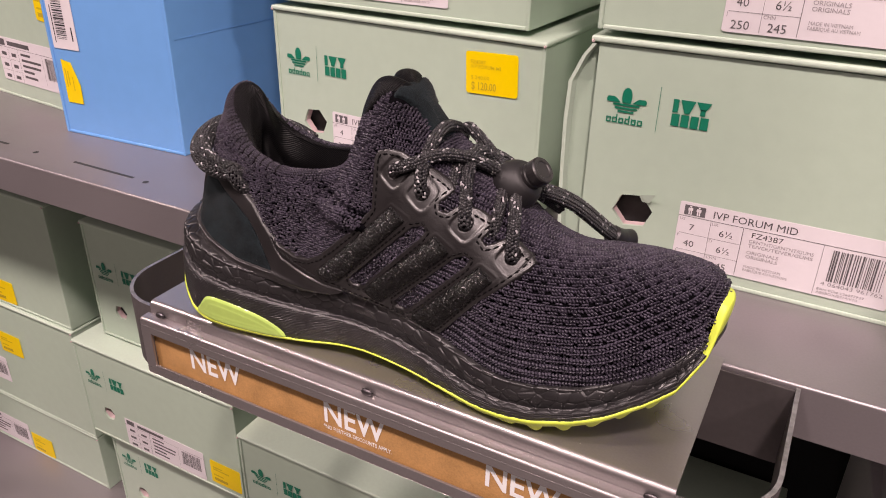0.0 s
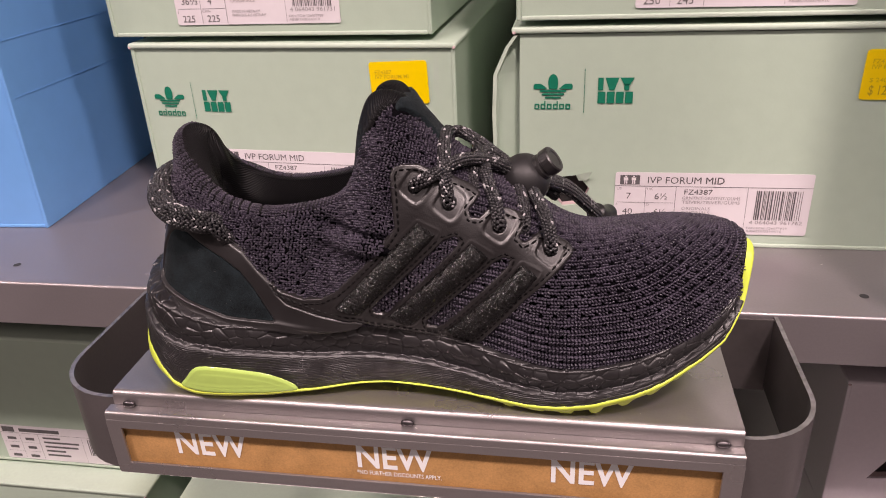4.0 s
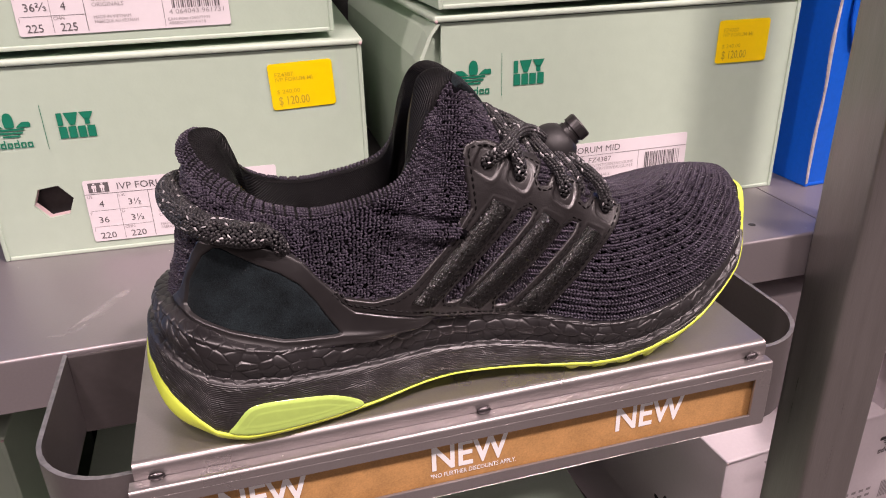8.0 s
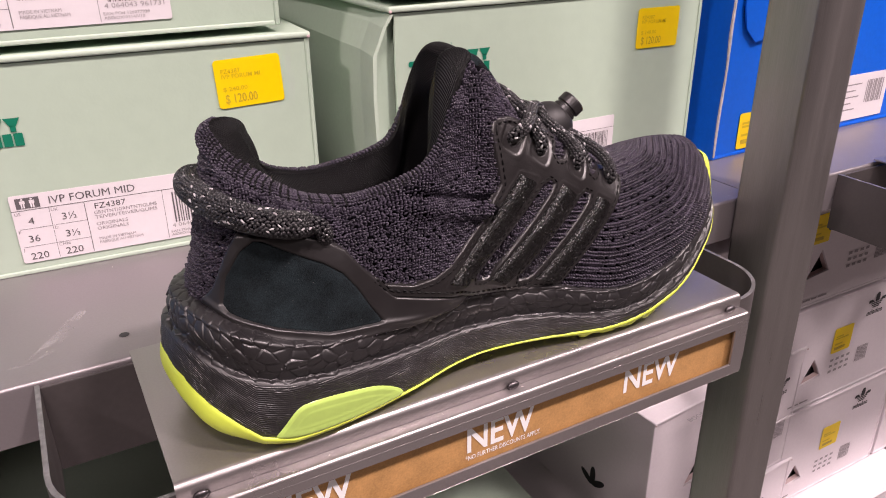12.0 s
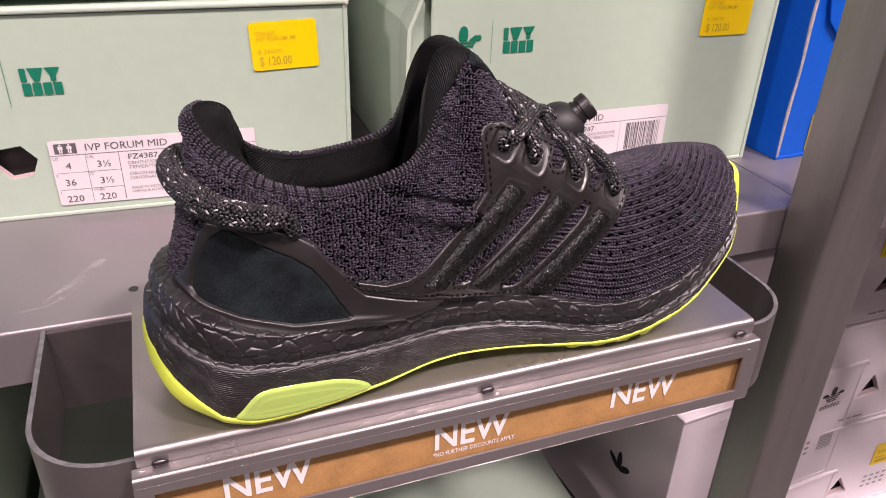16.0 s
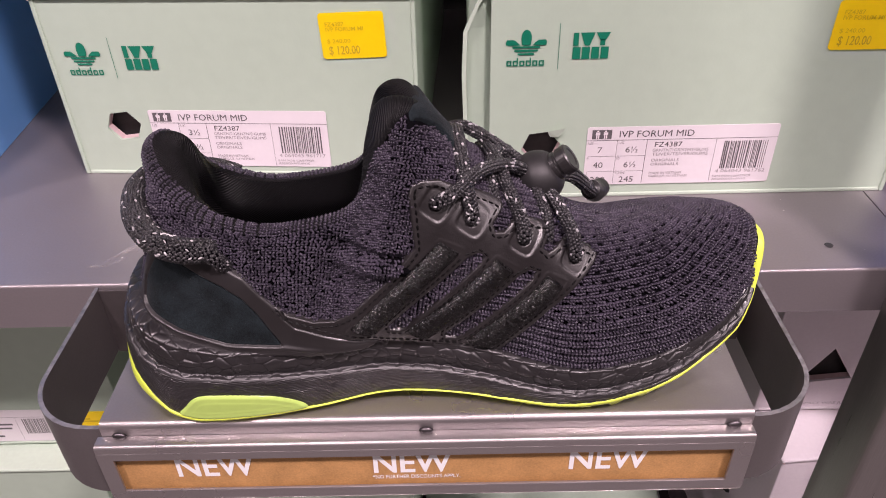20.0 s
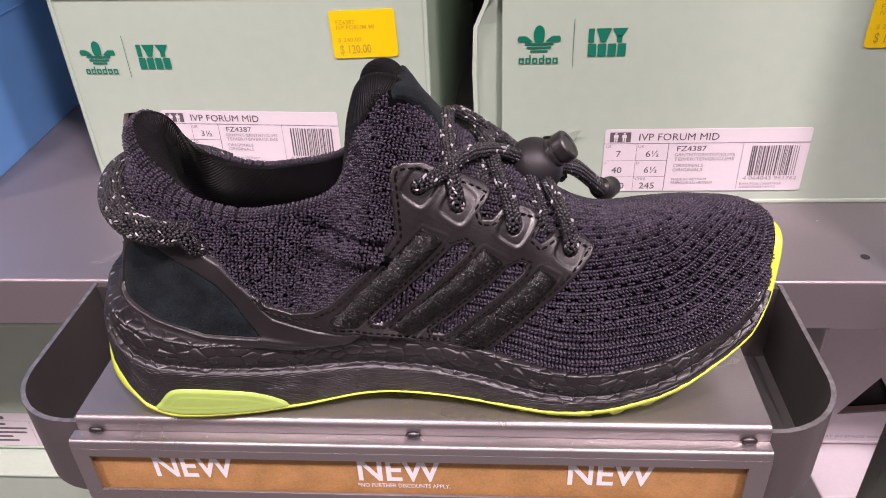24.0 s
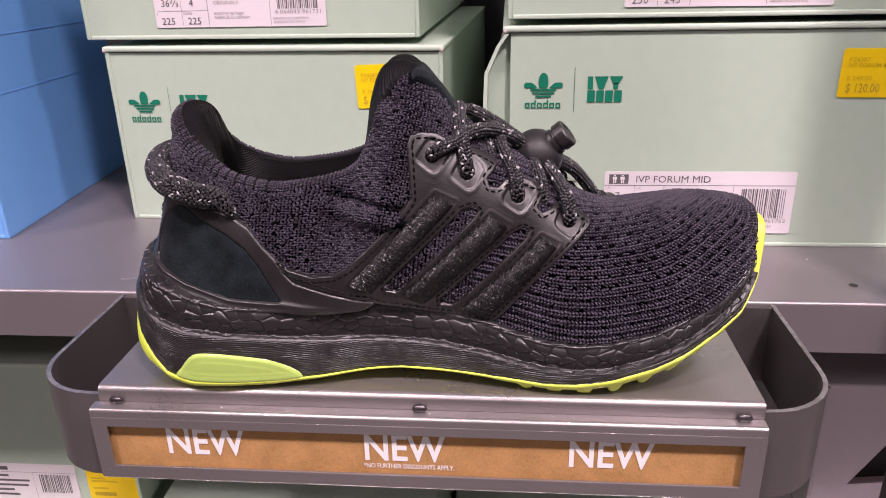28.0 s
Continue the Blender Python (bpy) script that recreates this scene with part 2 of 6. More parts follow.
SOLE_MID = [1.0520, 1.0495, 1.0455, 1.0410, 1.0378, 1.0352, 1.0330, 1.0310, 1.0298, 1.0290, 1.0275, 1.0250, 1.0228, 1.0200, 1.0190, 1.0205, 1.0255, 1.0305, 1.0390, 1.0470, 1.0560, 1.0670]
SOLE_LOW = [1.0400, 1.0320, 1.0250, 1.0155, 1.0125, 1.0120, 1.0120, 1.0127, 1.0145, 1.0153, 1.0148, 1.0143, 1.0138, 1.0130, 1.0135, 1.0160, 1.0215, 1.0265, 1.0350, 1.0430, 1.0550, 1.0660]
SOLE_FOOT = [1.0240, 1.0160, 1.0120, 1.0085, 1.0072, 1.0072, 1.0075, 1.0095, 1.0118, 1.0128, 1.0120, 1.0108, 1.0094, 1.0078, 1.0076, 1.0095, 1.0150, 1.0205, 1.0295, 1.0370, 1.0470, 1.0580]


def sole_line(u, out, heights):
    """A line round the sole: the plan at u, moved outwards by out, at the heights given along x."""
    p = spline(PLAN, u, closed=True)
    d = spline(PLAN, u + 0.02, closed=True) - spline(PLAN, u - 0.02, closed=True)
    n = np.stack([d[:, 1], -d[:, 0]], 1)
    n /= np.linalg.norm(n, axis=1, keepdims=True)
    n *= -1 if np.mean((p - p.mean(0)) @ np.eye(2) * n) < 0 else 1
    q = p + n * np.asarray(out, float).reshape(-1, 1)
    z = np.interp(p[:, 0], SOLE_X, heights) if not np.isscalar(heights) else np.full(len(p), heights)
    return np.column_stack([q, z])


# ---- building helpers ----
PLACE = {}


def thing(name, label, category, at=(0, 0, 0), group="", kind="", turn=0.0):
    ob = new(name)
    ob.empty_display_size = 0.02
    ob.matrix_world = pose(*at, 0, 0, turn)
    PLACE[ob.name] = pose(*at, 0, 0, turn)
    return tagged(ob, label, category, group, kind)


def part(name, mesh, mat, parent=None, label="", smooth=False):
    """Links a mesh (a bmesh, a mesh, or (points, faces)), given in its thing's own space, as one object under parent."""
    if isinstance(mesh, tuple):
        data = bpy.data.meshes.new(name)
        data.from_pydata([tuple(p) for p in mesh[0]], [], [tuple(f) for f in mesh[1]])
    elif isinstance(mesh, bmesh.types.BMesh):
        data = bpy.data.meshes.new(name)
        mesh.to_mesh(data)
        mesh.free()
    else:
        data = mesh
    data.materials.clear()
    data.materials.append(mat)
    if smooth:
        data.shade_smooth()
    elif mat in (PLATE, METAL, STRIP, POST):
        data.shade_smooth()
        data.set_sharp_from_angle(angle=radians(38))
    ob = new(name, data)
    ob.parent = parent
    return tagged(ob, label, kind="stuff" if name in ("printing", "small_print", "stitching", "printed_mark", "pictogram") else "")


def block(x0, x1, y0, y1, z0, z1, bevel=0.0, segments=2):
    bm = bmesh.new()
    bmesh.ops.create_cube(bm, size=1)
    for v in bm.verts:
        v.co = ((x0 + x1) / 2 + v.co.x * (x1 - x0), (y0 + y1) / 2 + v.co.y * (y1 - y0), (z0 + z1) / 2 + v.co.z * (z1 - z0))
    if bevel:
        bmesh.ops.bevel(bm, geom=bm.edges[:], offset=bevel, segments=segments, affect="EDGES", profile=0.5)
    return bm


def swept(profile, x0, x1, steps=1):
    """A y-z outline drawn out along x, closed at its ends."""
    n = len(profile)
    pts = [(x0 + (x1 - x0) * s / steps, y, z) for s in range(steps + 1) for y, z in profile]
    faces = [(s * n + i, s * n + (i + 1) % n, (s + 1) * n + (i + 1) % n, (s + 1) * n + i) for s in range(steps) for i in range(n)]
    return pts, faces + [tuple(range(n))[::-1], tuple(steps * n + i for i in range(n))]


def outlines(loops, thick, bevel=0.0):
    """A flat plate facing -y with x-z outlines, inner ones being holes; its front lies at y = 0."""
    curve = bpy.data.curves.new("outline", "CURVE")
    curve.dimensions, curve.fill_mode, curve.extrude, curve.bevel_depth, curve.bevel_resolution = "2D", "BOTH", max(thick / 2 - bevel, 0), bevel, 1
    for loop in loops:
        sp = curve.splines.new("POLY")
        sp.points.add(len(loop) - 1)
        for p, (x, z) in zip(sp.points, loop):
            p.co = (x, z, 0, 1)
        sp.use_cyclic_u = True
    ob = bpy.data.objects.new("outline", curve)
    data = bpy.data.meshes.new_from_object(ob)
    bpy.data.objects.remove(ob)
    bpy.data.curves.remove(curve)
    data.transform(Matrix.Translation((0, thick / 2, 0)) @ pose(0, 0, 0, 90))
    return data


def rounded(x0, x1, z0, z1, r, n=4):
    pts = []
    for cx, cz, a0 in ((x1 - r, z1 - r, 0), (x0 + r, z1 - r, 90), (x0 + r, z0 + r, 180), (x1 - r, z0 + r, 270)):
        pts += [(cx + r * math.cos(radians(a0 + 90 * k / n)), cz + r * math.sin(radians(a0 + 90 * k / n))) for k in range(n + 1)]
    return pts


def lettering(lines, y=0.0, bold=0.010):
    """One mesh of text lines facing -y: (words, x, z, height, width or None), x and z of the left lower corner."""
    bm = bmesh.new()
    for words, x, z, height, width in lines:
        curve = bpy.data.curves.new("letters", "FONT")
        curve.body, curve.size, curve.resolution_u, curve.offset = words, 1.0, 2, bold
        ob = bpy.data.objects.new("letters", curve)
        data = bpy.data.meshes.new_from_object(ob)
        bpy.data.objects.remove(ob)
        bpy.data.curves.remove(curve)
        xs = [v.co.x for v in data.vertices] or [0, 1]
        tall = height / 0.69
        wide = width / (max(xs) - min(xs)) if width else tall
        for v in data.vertices:
            v.co = (x + (v.co.x - min(xs)) * wide, y, z + v.co.y * tall)
        bm.from_mesh(data)
        bpy.data.meshes.remove(data)
    return bm


def bars(boxes, y=0.0, bm=None):
    """Flat printed bars (x0, x1, z0, z1) facing -y."""
    bm = bm or bmesh.new()
    for x0, x1, z0, z1 in boxes:
        bm.faces.new([bm.verts.new(p) for p in ((x0, y, z0), (x1, y, z0), (x1, y, z1), (x0, y, z1))])
    return bm


def tube(points, radius, sides=10, per=6, closed=False):
    """A round cord through points; radius may be a list."""
    t = np.linspace(0, len(points) - (0 if closed else 1), per * len(points) + 1)[: -1 if closed else None]
    c = spline(points, t, closed)
    r = np.interp(t, np.arange(len(points)), radius) if not np.isscalar(radius) else np.full(len(t), radius)
    d = np.gradient(c, axis=0)
    d /= np.linalg.norm(d, axis=1, keepdims=True) + 1e-12
    side = np.cross(d, (0.1, 0.2, 1.0))
    side /= np.linalg.norm(side, axis=1, keepdims=True) + 1e-12
    up = np.cross(side, d)
    a = np.linspace(0, 2 * np.pi, sides, endpoint=False)
    pts = c[:, None] + r[:, None, None] * (np.cos(a)[None, :, None] * side[:, None] + np.sin(a)[None, :, None] * up[:, None])
    n, m = len(c), sides
    faces = [(i * m + j, i * m + (j + 1) % m, ((i + 1) % n) * m + (j + 1) % m, ((i + 1) % n) * m + j) for i in range(n if closed else n - 1) for j in range(m)]
    if not closed:
        faces += [tuple(range(m))[::-1], tuple((n - 1) * m + j for j in range(m))]
    return pts.reshape(-1, 3).tolist(), faces


# ---- the room ----
def wall(name, x0, x1, y0, y1, z0, z1, mat=WALL):
    ob = part(name, block(x0, x1, y0, y1, z0, z1), mat)
    return tagged(ob, "plain painted shop surface", name.split("_")[0], kind="structure")


wall("floor", -4.0, 4.0, -5.0, 1.5, -0.1, 0.0, FLOOR)
wall("ceiling", -4.0, 4.0, -5.0, 1.5, 3.0, 3.1, CEILING)
wall("wall_north", -4.1, 4.1, 1.4, 1.5, 0.0, 3.0)
wall("wall_south", -4.1, 4.1, -5.1, -5.0, 0.0, 3.0)
wall("wall_west", -4.1, -4.0, -5.0, 1.4, 0.0, 3.0)
wall("wall_east", 4.0, 4.1, -5.0, 1.4, 0.0, 3.0)


def spot_fitting(x, y, w, d):
    """The housing of an unseen ceiling lamp, round its light; the widest holds the added fill."""
    ob = thing("ceiling_lamp", "white housing of an unseen ceiling lamp, the widest one fill", "lamp", (x, y, 2.94))
    loops = [rounded(-w / 2 - 0.03, w / 2 + 0.03, -d / 2 - 0.03, d / 2 + 0.03, 0.01), rounded(-w / 2, w / 2, -d / 2, d / 2, 0.004)[::-1]]
    ring = outlines(loops, 0.05)
    ring.transform(pose(0, 0, 0.05, 90))
    part("housing", ring, LAMP_SHELL, ob)
    return ob


for lx, ly, ll, lw in ((-0.55, -0.98, 0.22, 0.22), (0.65, -0.98, 0.22, 0.22), (-2.0, -0.9, 0.3, 0.3), (2.1, -0.9, 0.3, 0.3), (0.0, -2.6, 2.4, 0.4)):
    spot_fitting(lx, ly, ll + 0.02, lw + 0.02)
# Closes the shelving; the shade behind the boxes is put into its colour.
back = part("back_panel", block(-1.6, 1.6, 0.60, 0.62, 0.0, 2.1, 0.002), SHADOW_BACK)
tagged(back, "back panel of the shelving, coloured as dark as deep shade", "panel", kind="structure")

# ---- shelving ----
SHELF_Z, EDGE_Y = 1.003, 0.112


def shelf(name, x0, x1, z, label):
    ob = thing(name, label, "shelf", ((x0 + x1) / 2, EDGE_Y, z))
    half, lip, t, r = (x1 - x0) / 2, 0.032, 0.0015, 0.0022
    arc = lambda rad: [(r - rad * math.sin(a), -r + rad * math.cos(a)) for a in np.linspace(0, math.pi / 2, 6)]
    outer = [(0.48, 0.0)] + arc(r) + [(0.0, -lip), (0.012, -lip), (0.012, -lip + t), (t, -lip + t)] + arc(r - t)[::-1] + [(0.48, -t)]
    part("deck", swept(outer, -half, half), METAL, ob)
    return ob


upper_shelf = shelf("shelf", -0.93, 0.2925, SHELF_Z, "grey powder-coated steel shelf with a folded front lip")
shelf("shelf", 0.2935, 1.30, SHELF_Z, "grey steel shelf of the next bay, loaded with boxes")
LOW_Z = 0.470
shelf("shelf", -0.93, 0.270, LOW_Z, "grey steel shelf under the upper one, full of boxes")
shelf("shelf", 0.316, 1.30, LOW_Z - 0.1005, "grey steel lower shelf of the next bay")
MID_X = (-0.93 + 0.2925) / 2
# Slots and holes are not cut: near-black pieces on the deck paint their shade.
for sx0, sx1 in ((-0.393, -0.321), (-0.56, -0.482)):
    part("slot", block(sx0 - MID_X, sx1 - MID_X, 0.0243, 0.0270, -0.0004, 0.0003), SHADOW_BACK, upper_shelf, "near-black strip painted as a punched slot's shade")
for hx in (-0.441, -0.305, -0.152, 0.244):
    bm = bmesh.new()
    bmesh.ops.create_circle(bm, cap_ends=True, radius=0.0026, segments=16, matrix=Matrix.Translation((hx - MID_X, 0.024, 0.0003)))
    part("hole", bm, SHADOW_BACK, upper_shelf, "near-black disc painted as a punched hole's shade")


def smear(points, label):
    """A thin rubbed mark on the shelf top, with ragged gaps."""
    part("scuff", ([(x - MID_X, y - EDGE_Y, 0.0003) for x, y in points], [tuple(range(len(points)))]), SCUFF, upper_shelf, label)


smear([(-0.206, 0.130), (-0.196, 0.137), (-0.186, 0.152), (-0.178, 0.166), (-0.170, 0.176), (-0.166, 0.174), (-0.172, 0.162), (-0.178, 0.148), (-0.188, 0.134), (-0.200, 0.127)], "pale rubbed mark on the steel")


def upright(x0, x1, y0, y1):
    ob = thing("upright", "square brushed steel upright of the shelving, standing on the floor", "post", ((x0 + x1) / 2, (y0 + y1) / 2, 0))
    part("post", block(-(x1 - x0) / 2, (x1 - x0) / 2, -(y1 - y0) / 2, (y1 - y0) / 2, 0.0, 2.1, 0.0042, 4), POST, ob)
    return ob


upright(0.2705, 0.3155, 0.068, 0.110)
upright(-0.976, -0.931, 0.068, 0.110)


# ---- the display tray ----
def display_tray(x, label, cards=True):
    """A sheet-steel shoe tray hung on the shelf's edge, with a bent strip round it and a card holder in front."""
    ob = thing("display_tray", label, "display tray", (x, 0, 1.007))
    roll = lambda cy, cz, r, a0, a1, n=9: [(cy + r * math.cos(radians(a)), cz + r * math.sin(radians(a))) for a in np.linspace(a0, a1, n)]
    top = [(0.1115, 0.0)] + roll(0.0045, -0.0035, 0.0035, 90, 180) + [(0.001, -0.0085), (0.0022, -0.0085)] + roll(0.0045, -0.0035, 0.0023, 180, 90) + [(0.1115, -0.0012)]
    part("plate", swept(top, -0.1525, 0.1525), PLATE, ob, "brushed steel top plate", smooth=False)
    # card holder: a ledge, a rolled edge and a frame with a long window
    ledge = [(0.0008, -0.0078)] + roll(-0.0038, -0.0100, 0.0022, 90, 180) + [(-0.0060, -0.0135), (-0.0048, -0.0135), (-0.0046, -0.0098), (0.0008, -0.0092)]
    part("ledge", swept(ledge, -0.1545, 0.1525), PLATE, ob)
    frame_loops = [rounded(-0.1545, 0.1525, -0.0460, -0.0126, 0.0012), rounded(-0.1478, 0.1440, -0.0398, -0.0168, 0.0004)[::-1]]
    face = part("card_frame", outlines(frame_loops, 0.0016, 0.0004), PLATE, ob)
    face.location.y = -0.0062
    under = [(-0.0062, -0.0462), (0.010, -0.0462), (0.010, -0.0450), (-0.0046, -0.0450)]
    part("holder_base", swept(under, -0.1540, 0.1520), PLATE, ob)
    part("card", block(-0.1500, 0.1470, -0.0022, -0.0016, -0.0440, -0.0125), KRAFT, ob, "brown kraft card strip")
    if cards:
        for nx, w in ((-0.1210, 0.0378), (-0.0262, 0.0378), (0.0680, 0.0378)):
            part("lettering", lettering([("NEW", nx, -0.0335, 0.0140, w)], -0.0025, 0.02), WHITE_PRINT, ob, "white printed word NEW")
        part("lettering", lettering([("*NO FURTHER DISCOUNTS APPLY.", -0.0270, -0.0382, 0.0026, 0.0425)], -0.0025), WHITE_PRINT, ob, "small white printed line")
    for sx in (-0.1435, 0.0, 0.1435):
        bm = bmesh.new()
        bmesh.ops.create_uvsphere(bm, u_segments=14, v_segments=8, radius=0.0034)
        for v in bm.verts:
            v.co = (sx + v.co.x, -0.0004 + v.co.y * 0.45, -0.0062 + v.co.z * 0.62)
        part("rivet", bm, SCREW, ob, "small domed rivet", smooth=True)
    # bent strip, one each side
    for sgn, far_x in ((-1, 0.1960), (1, 0.1915)):
        path = [(far_x, 0.1118), (far_x, 0.040)] + [(far_x - 0.036 + 0.036 * math.cos(a), 0.040 - 0.036 * math.sin(a)) for a in np.linspace(0.15, math.pi / 2, 9)] + [(0.150, 0.004)]
        path = np.array([(sgn * px, py) for px, py in path])
        d = np.gradient(path, axis=0)
        d /= np.linalg.norm(d, axis=1, keepdims=True)
        nrm = np.stack([d[:, 1], -d[:, 0]], 1) * sgn
        inner = path + nrm * 0.0022
        n = len(path)
        pts = [(*p, z) for ring in (path, inner) for p in ring for z in (-0.0530, -0.0060)]
        faces = []
        for i in range(n - 1):
            a, b = 2 * i, 2 * i + 2
            c, e = 2 * n + 2 * i, 2 * n + 2 * i + 2
            faces += [(a, b, b + 1, a + 1), (c, c + 1, e + 1, e), (a, c, e, b), (a + 1, b + 1, e + 1, c + 1)]
        strip = part("side_strip", (pts, faces), STRIP, ob, "bent grey steel strip")
        rim = [(*((path[i] + inner[i]) / 2), -0.0059) for i in range(n)]
        wide = np.array(rim)
        edge = [tuple(wide[i] + np.array([nrm[i, 0], nrm[i, 1], 0]) * s) for i in range(n) for s in (-0.00112, 0.00112)]
        part("bare_edge", (edge, [(2 * i, 2 * i + 1, 2 * i + 3, 2 * i + 2) for i in range(n - 1)]), STEEL_EDGE, strip, "worn bare steel edge")
        x_in, x_out = sgn * 0.120, sgn * (far_x - 0.002)
        part("hanger", block(min(x_in, x_out), max(x_in, x_out), 0.1092, 0.1112, -0.055, -0.0065, 0.0004), HANGER, ob, "dark steel hanger plate on the shelf lip")
    for k in range(2):
        part("rib", block(-0.120 + 0.18 * k, -0.060 + 0.18 * k, 0.02, 0.108, -0.010, -0.004), SHADOW_BACK, ob)
    return ob


tray = display_tray(0.0, "grey steel display tray with kraft card strip hung on shelf")
display_tray(0.589, "grey steel display tray of the next bay, empty", cards=False)


# dust on the tray and the shelf
def dust(parent, count, x0, x1, y0, y1, z, seed):
    bm, rnd = bmesh.new(), random.Random(seed)
    for k in range(count):
        at = Matrix.Translation((rnd.uniform(x0, x1), rnd.uniform(y0, y1), z))
        bmesh.ops.create_cube(bm, size=rnd.choice((0.0002, 0.0003, 0.0004)), matrix=at @ Matrix.Rotation(rnd.uniform(0, 3), 4, "Z") @ Matrix.Diagonal((rnd.choice((1, 1, 2.5)), 1, 0.5, 1)))
    tagged(part("dust", bm, DUST, parent, "pale dust specks"), kind="stuff")


dust(tray, 46, -0.15, 0.15, 0.006, 0.108, 0.0001, 5)
dust(tray, 12, -0.15, 0.15, -0.0035, -0.0005, -0.0077, 6)
dust(upper_shelf, 60, -0.30, 0.60, 0.004, 0.13, 0.0001, 7)


# ---- boxes ----


def emblem(ob, x, z, s, mat, y):
    """The printed mark of the boxes as plain shapes: three leaves cut by stripes over a row of blocks, a line and more blocks.
    x, z: the middle of the leaves' foot."""
    bm = bmesh.new()

    def leaf_row(lo, hi, steps):
        """The three leaves between two heights, each as a strip."""
        for lean, length, wide in ((-52, 0.0150, 0.0040), (0, 0.0157, 0.0041), (52, 0.0150, 0.0040)):
            c, sn = math.cos(radians(lean)), math.sin(radians(lean))
            ring = []
            for k in range(28):
                a = 2 * math.pi * k / 28
                px, pz = wide * math.sin(a) * (0.40 + 0.60 * math.sin(a / 2) ** 2), length * (0.5 - 0.5 * math.cos(a))
                ring.append((px * c + pz * sn, pz * c - px * sn))
            for k in range(steps):
                z0, z1 = lo + (hi - lo) * k / steps, lo + (hi - lo) * (k + 1) / steps
                ends = []
                for level in (z0, z1):
                    cross = [p[0] + (q[0] - p[0]) * (level - p[1]) / (q[1] - p[1]) for p, q in zip(ring, ring[1:] + ring[:1]) if (p[1] > level) != (q[1] > level)]
                    ends.append((min(cross), max(cross)) if len(cross) > 1 else None)
                if ends[0] and ends[1]:
                    quad = ((ends[0][0], z0), (ends[0][1], z0), (ends[1][1], z1), (ends[1][0], z1))
                    bm.faces.new([bm.verts.new((x + s * px, y - 0.00002 * (lean == 0) - 0.00001 * (lean > 0), z + s * pz)) for px, pz in quad])

    leaf_row(0.0062, 0.0156, 14)
    for i, w in enumerate((0.0082, 0.0070, 0.0050)):
        bars([(x - s * w, x + s * w, z + s * (0.0044 - 0.0021 * i), z + s * (0.0056 - 0.0021 * i))], y, bm)
    # a row of small blocks under the leaves
    for k, tall in enumerate((0, 1, 0, 1, 0, 0)):
        x0 = -0.0115 + 0.0039 * k
        bars([(x + s * x0, x + s * (x0 + 0.0008), z - s * 0.0067, z - s * 0.0032), (x + s * (x0 + 0.0022), x + s * (x0 + 0.0030), z - s * 0.0067, z - s * (0.0014 if tall else 0.0032)),
              (x + s * (x0 + 0.0008), x + s * (x0 + 0.0022), z - s * 0.0067, z - s * 0.0059), (x + s * (x0 + 0.0008), x + s * (x0 + 0.0022), z - s * 0.0040, z - s * 0.0032)], y, bm)
    part("printed_mark", bm, mat, ob, "plain printed leaf mark over small blocks")
    if mat is GREEN_INK:
        bm = bars([(x + s * 0.0194, x + s * 0.0197, z - s * 0.0092, z + s * 0.0190)], y)
        bars([(x + s * 0.0278, x + s * 0.0310, z + s * 0.0053, z + s * 0.0132)], y, bm)
        for x0, foot in ((0.0320, 0.0), (0.0411, 0.0030)):
            bm.faces.new([bm.verts.new((x + s * (x0 + dx), y, z + s * (0.0053 + foot + dz))) for dx, dz in ((0, 0.0079 - foot), (0.0028, 0), (0.0058, 0), (0.0086, 0.0079 - foot))])
        bars([(x + s * 0.0438, x + s * 0.0468, z + s * 0.0053, z + s * 0.0090)], y, bm)
        bars([(x + s * (0.0278 + 0.0056 * i), x + s * (0.0278 + 0.0056 * i + 0.0047), z - s * 0.0030, z + s * 0.0044) for i in range(4)], y, bm)
        part("printed_mark", bm, mat, ob, "plain printed line and blocks")


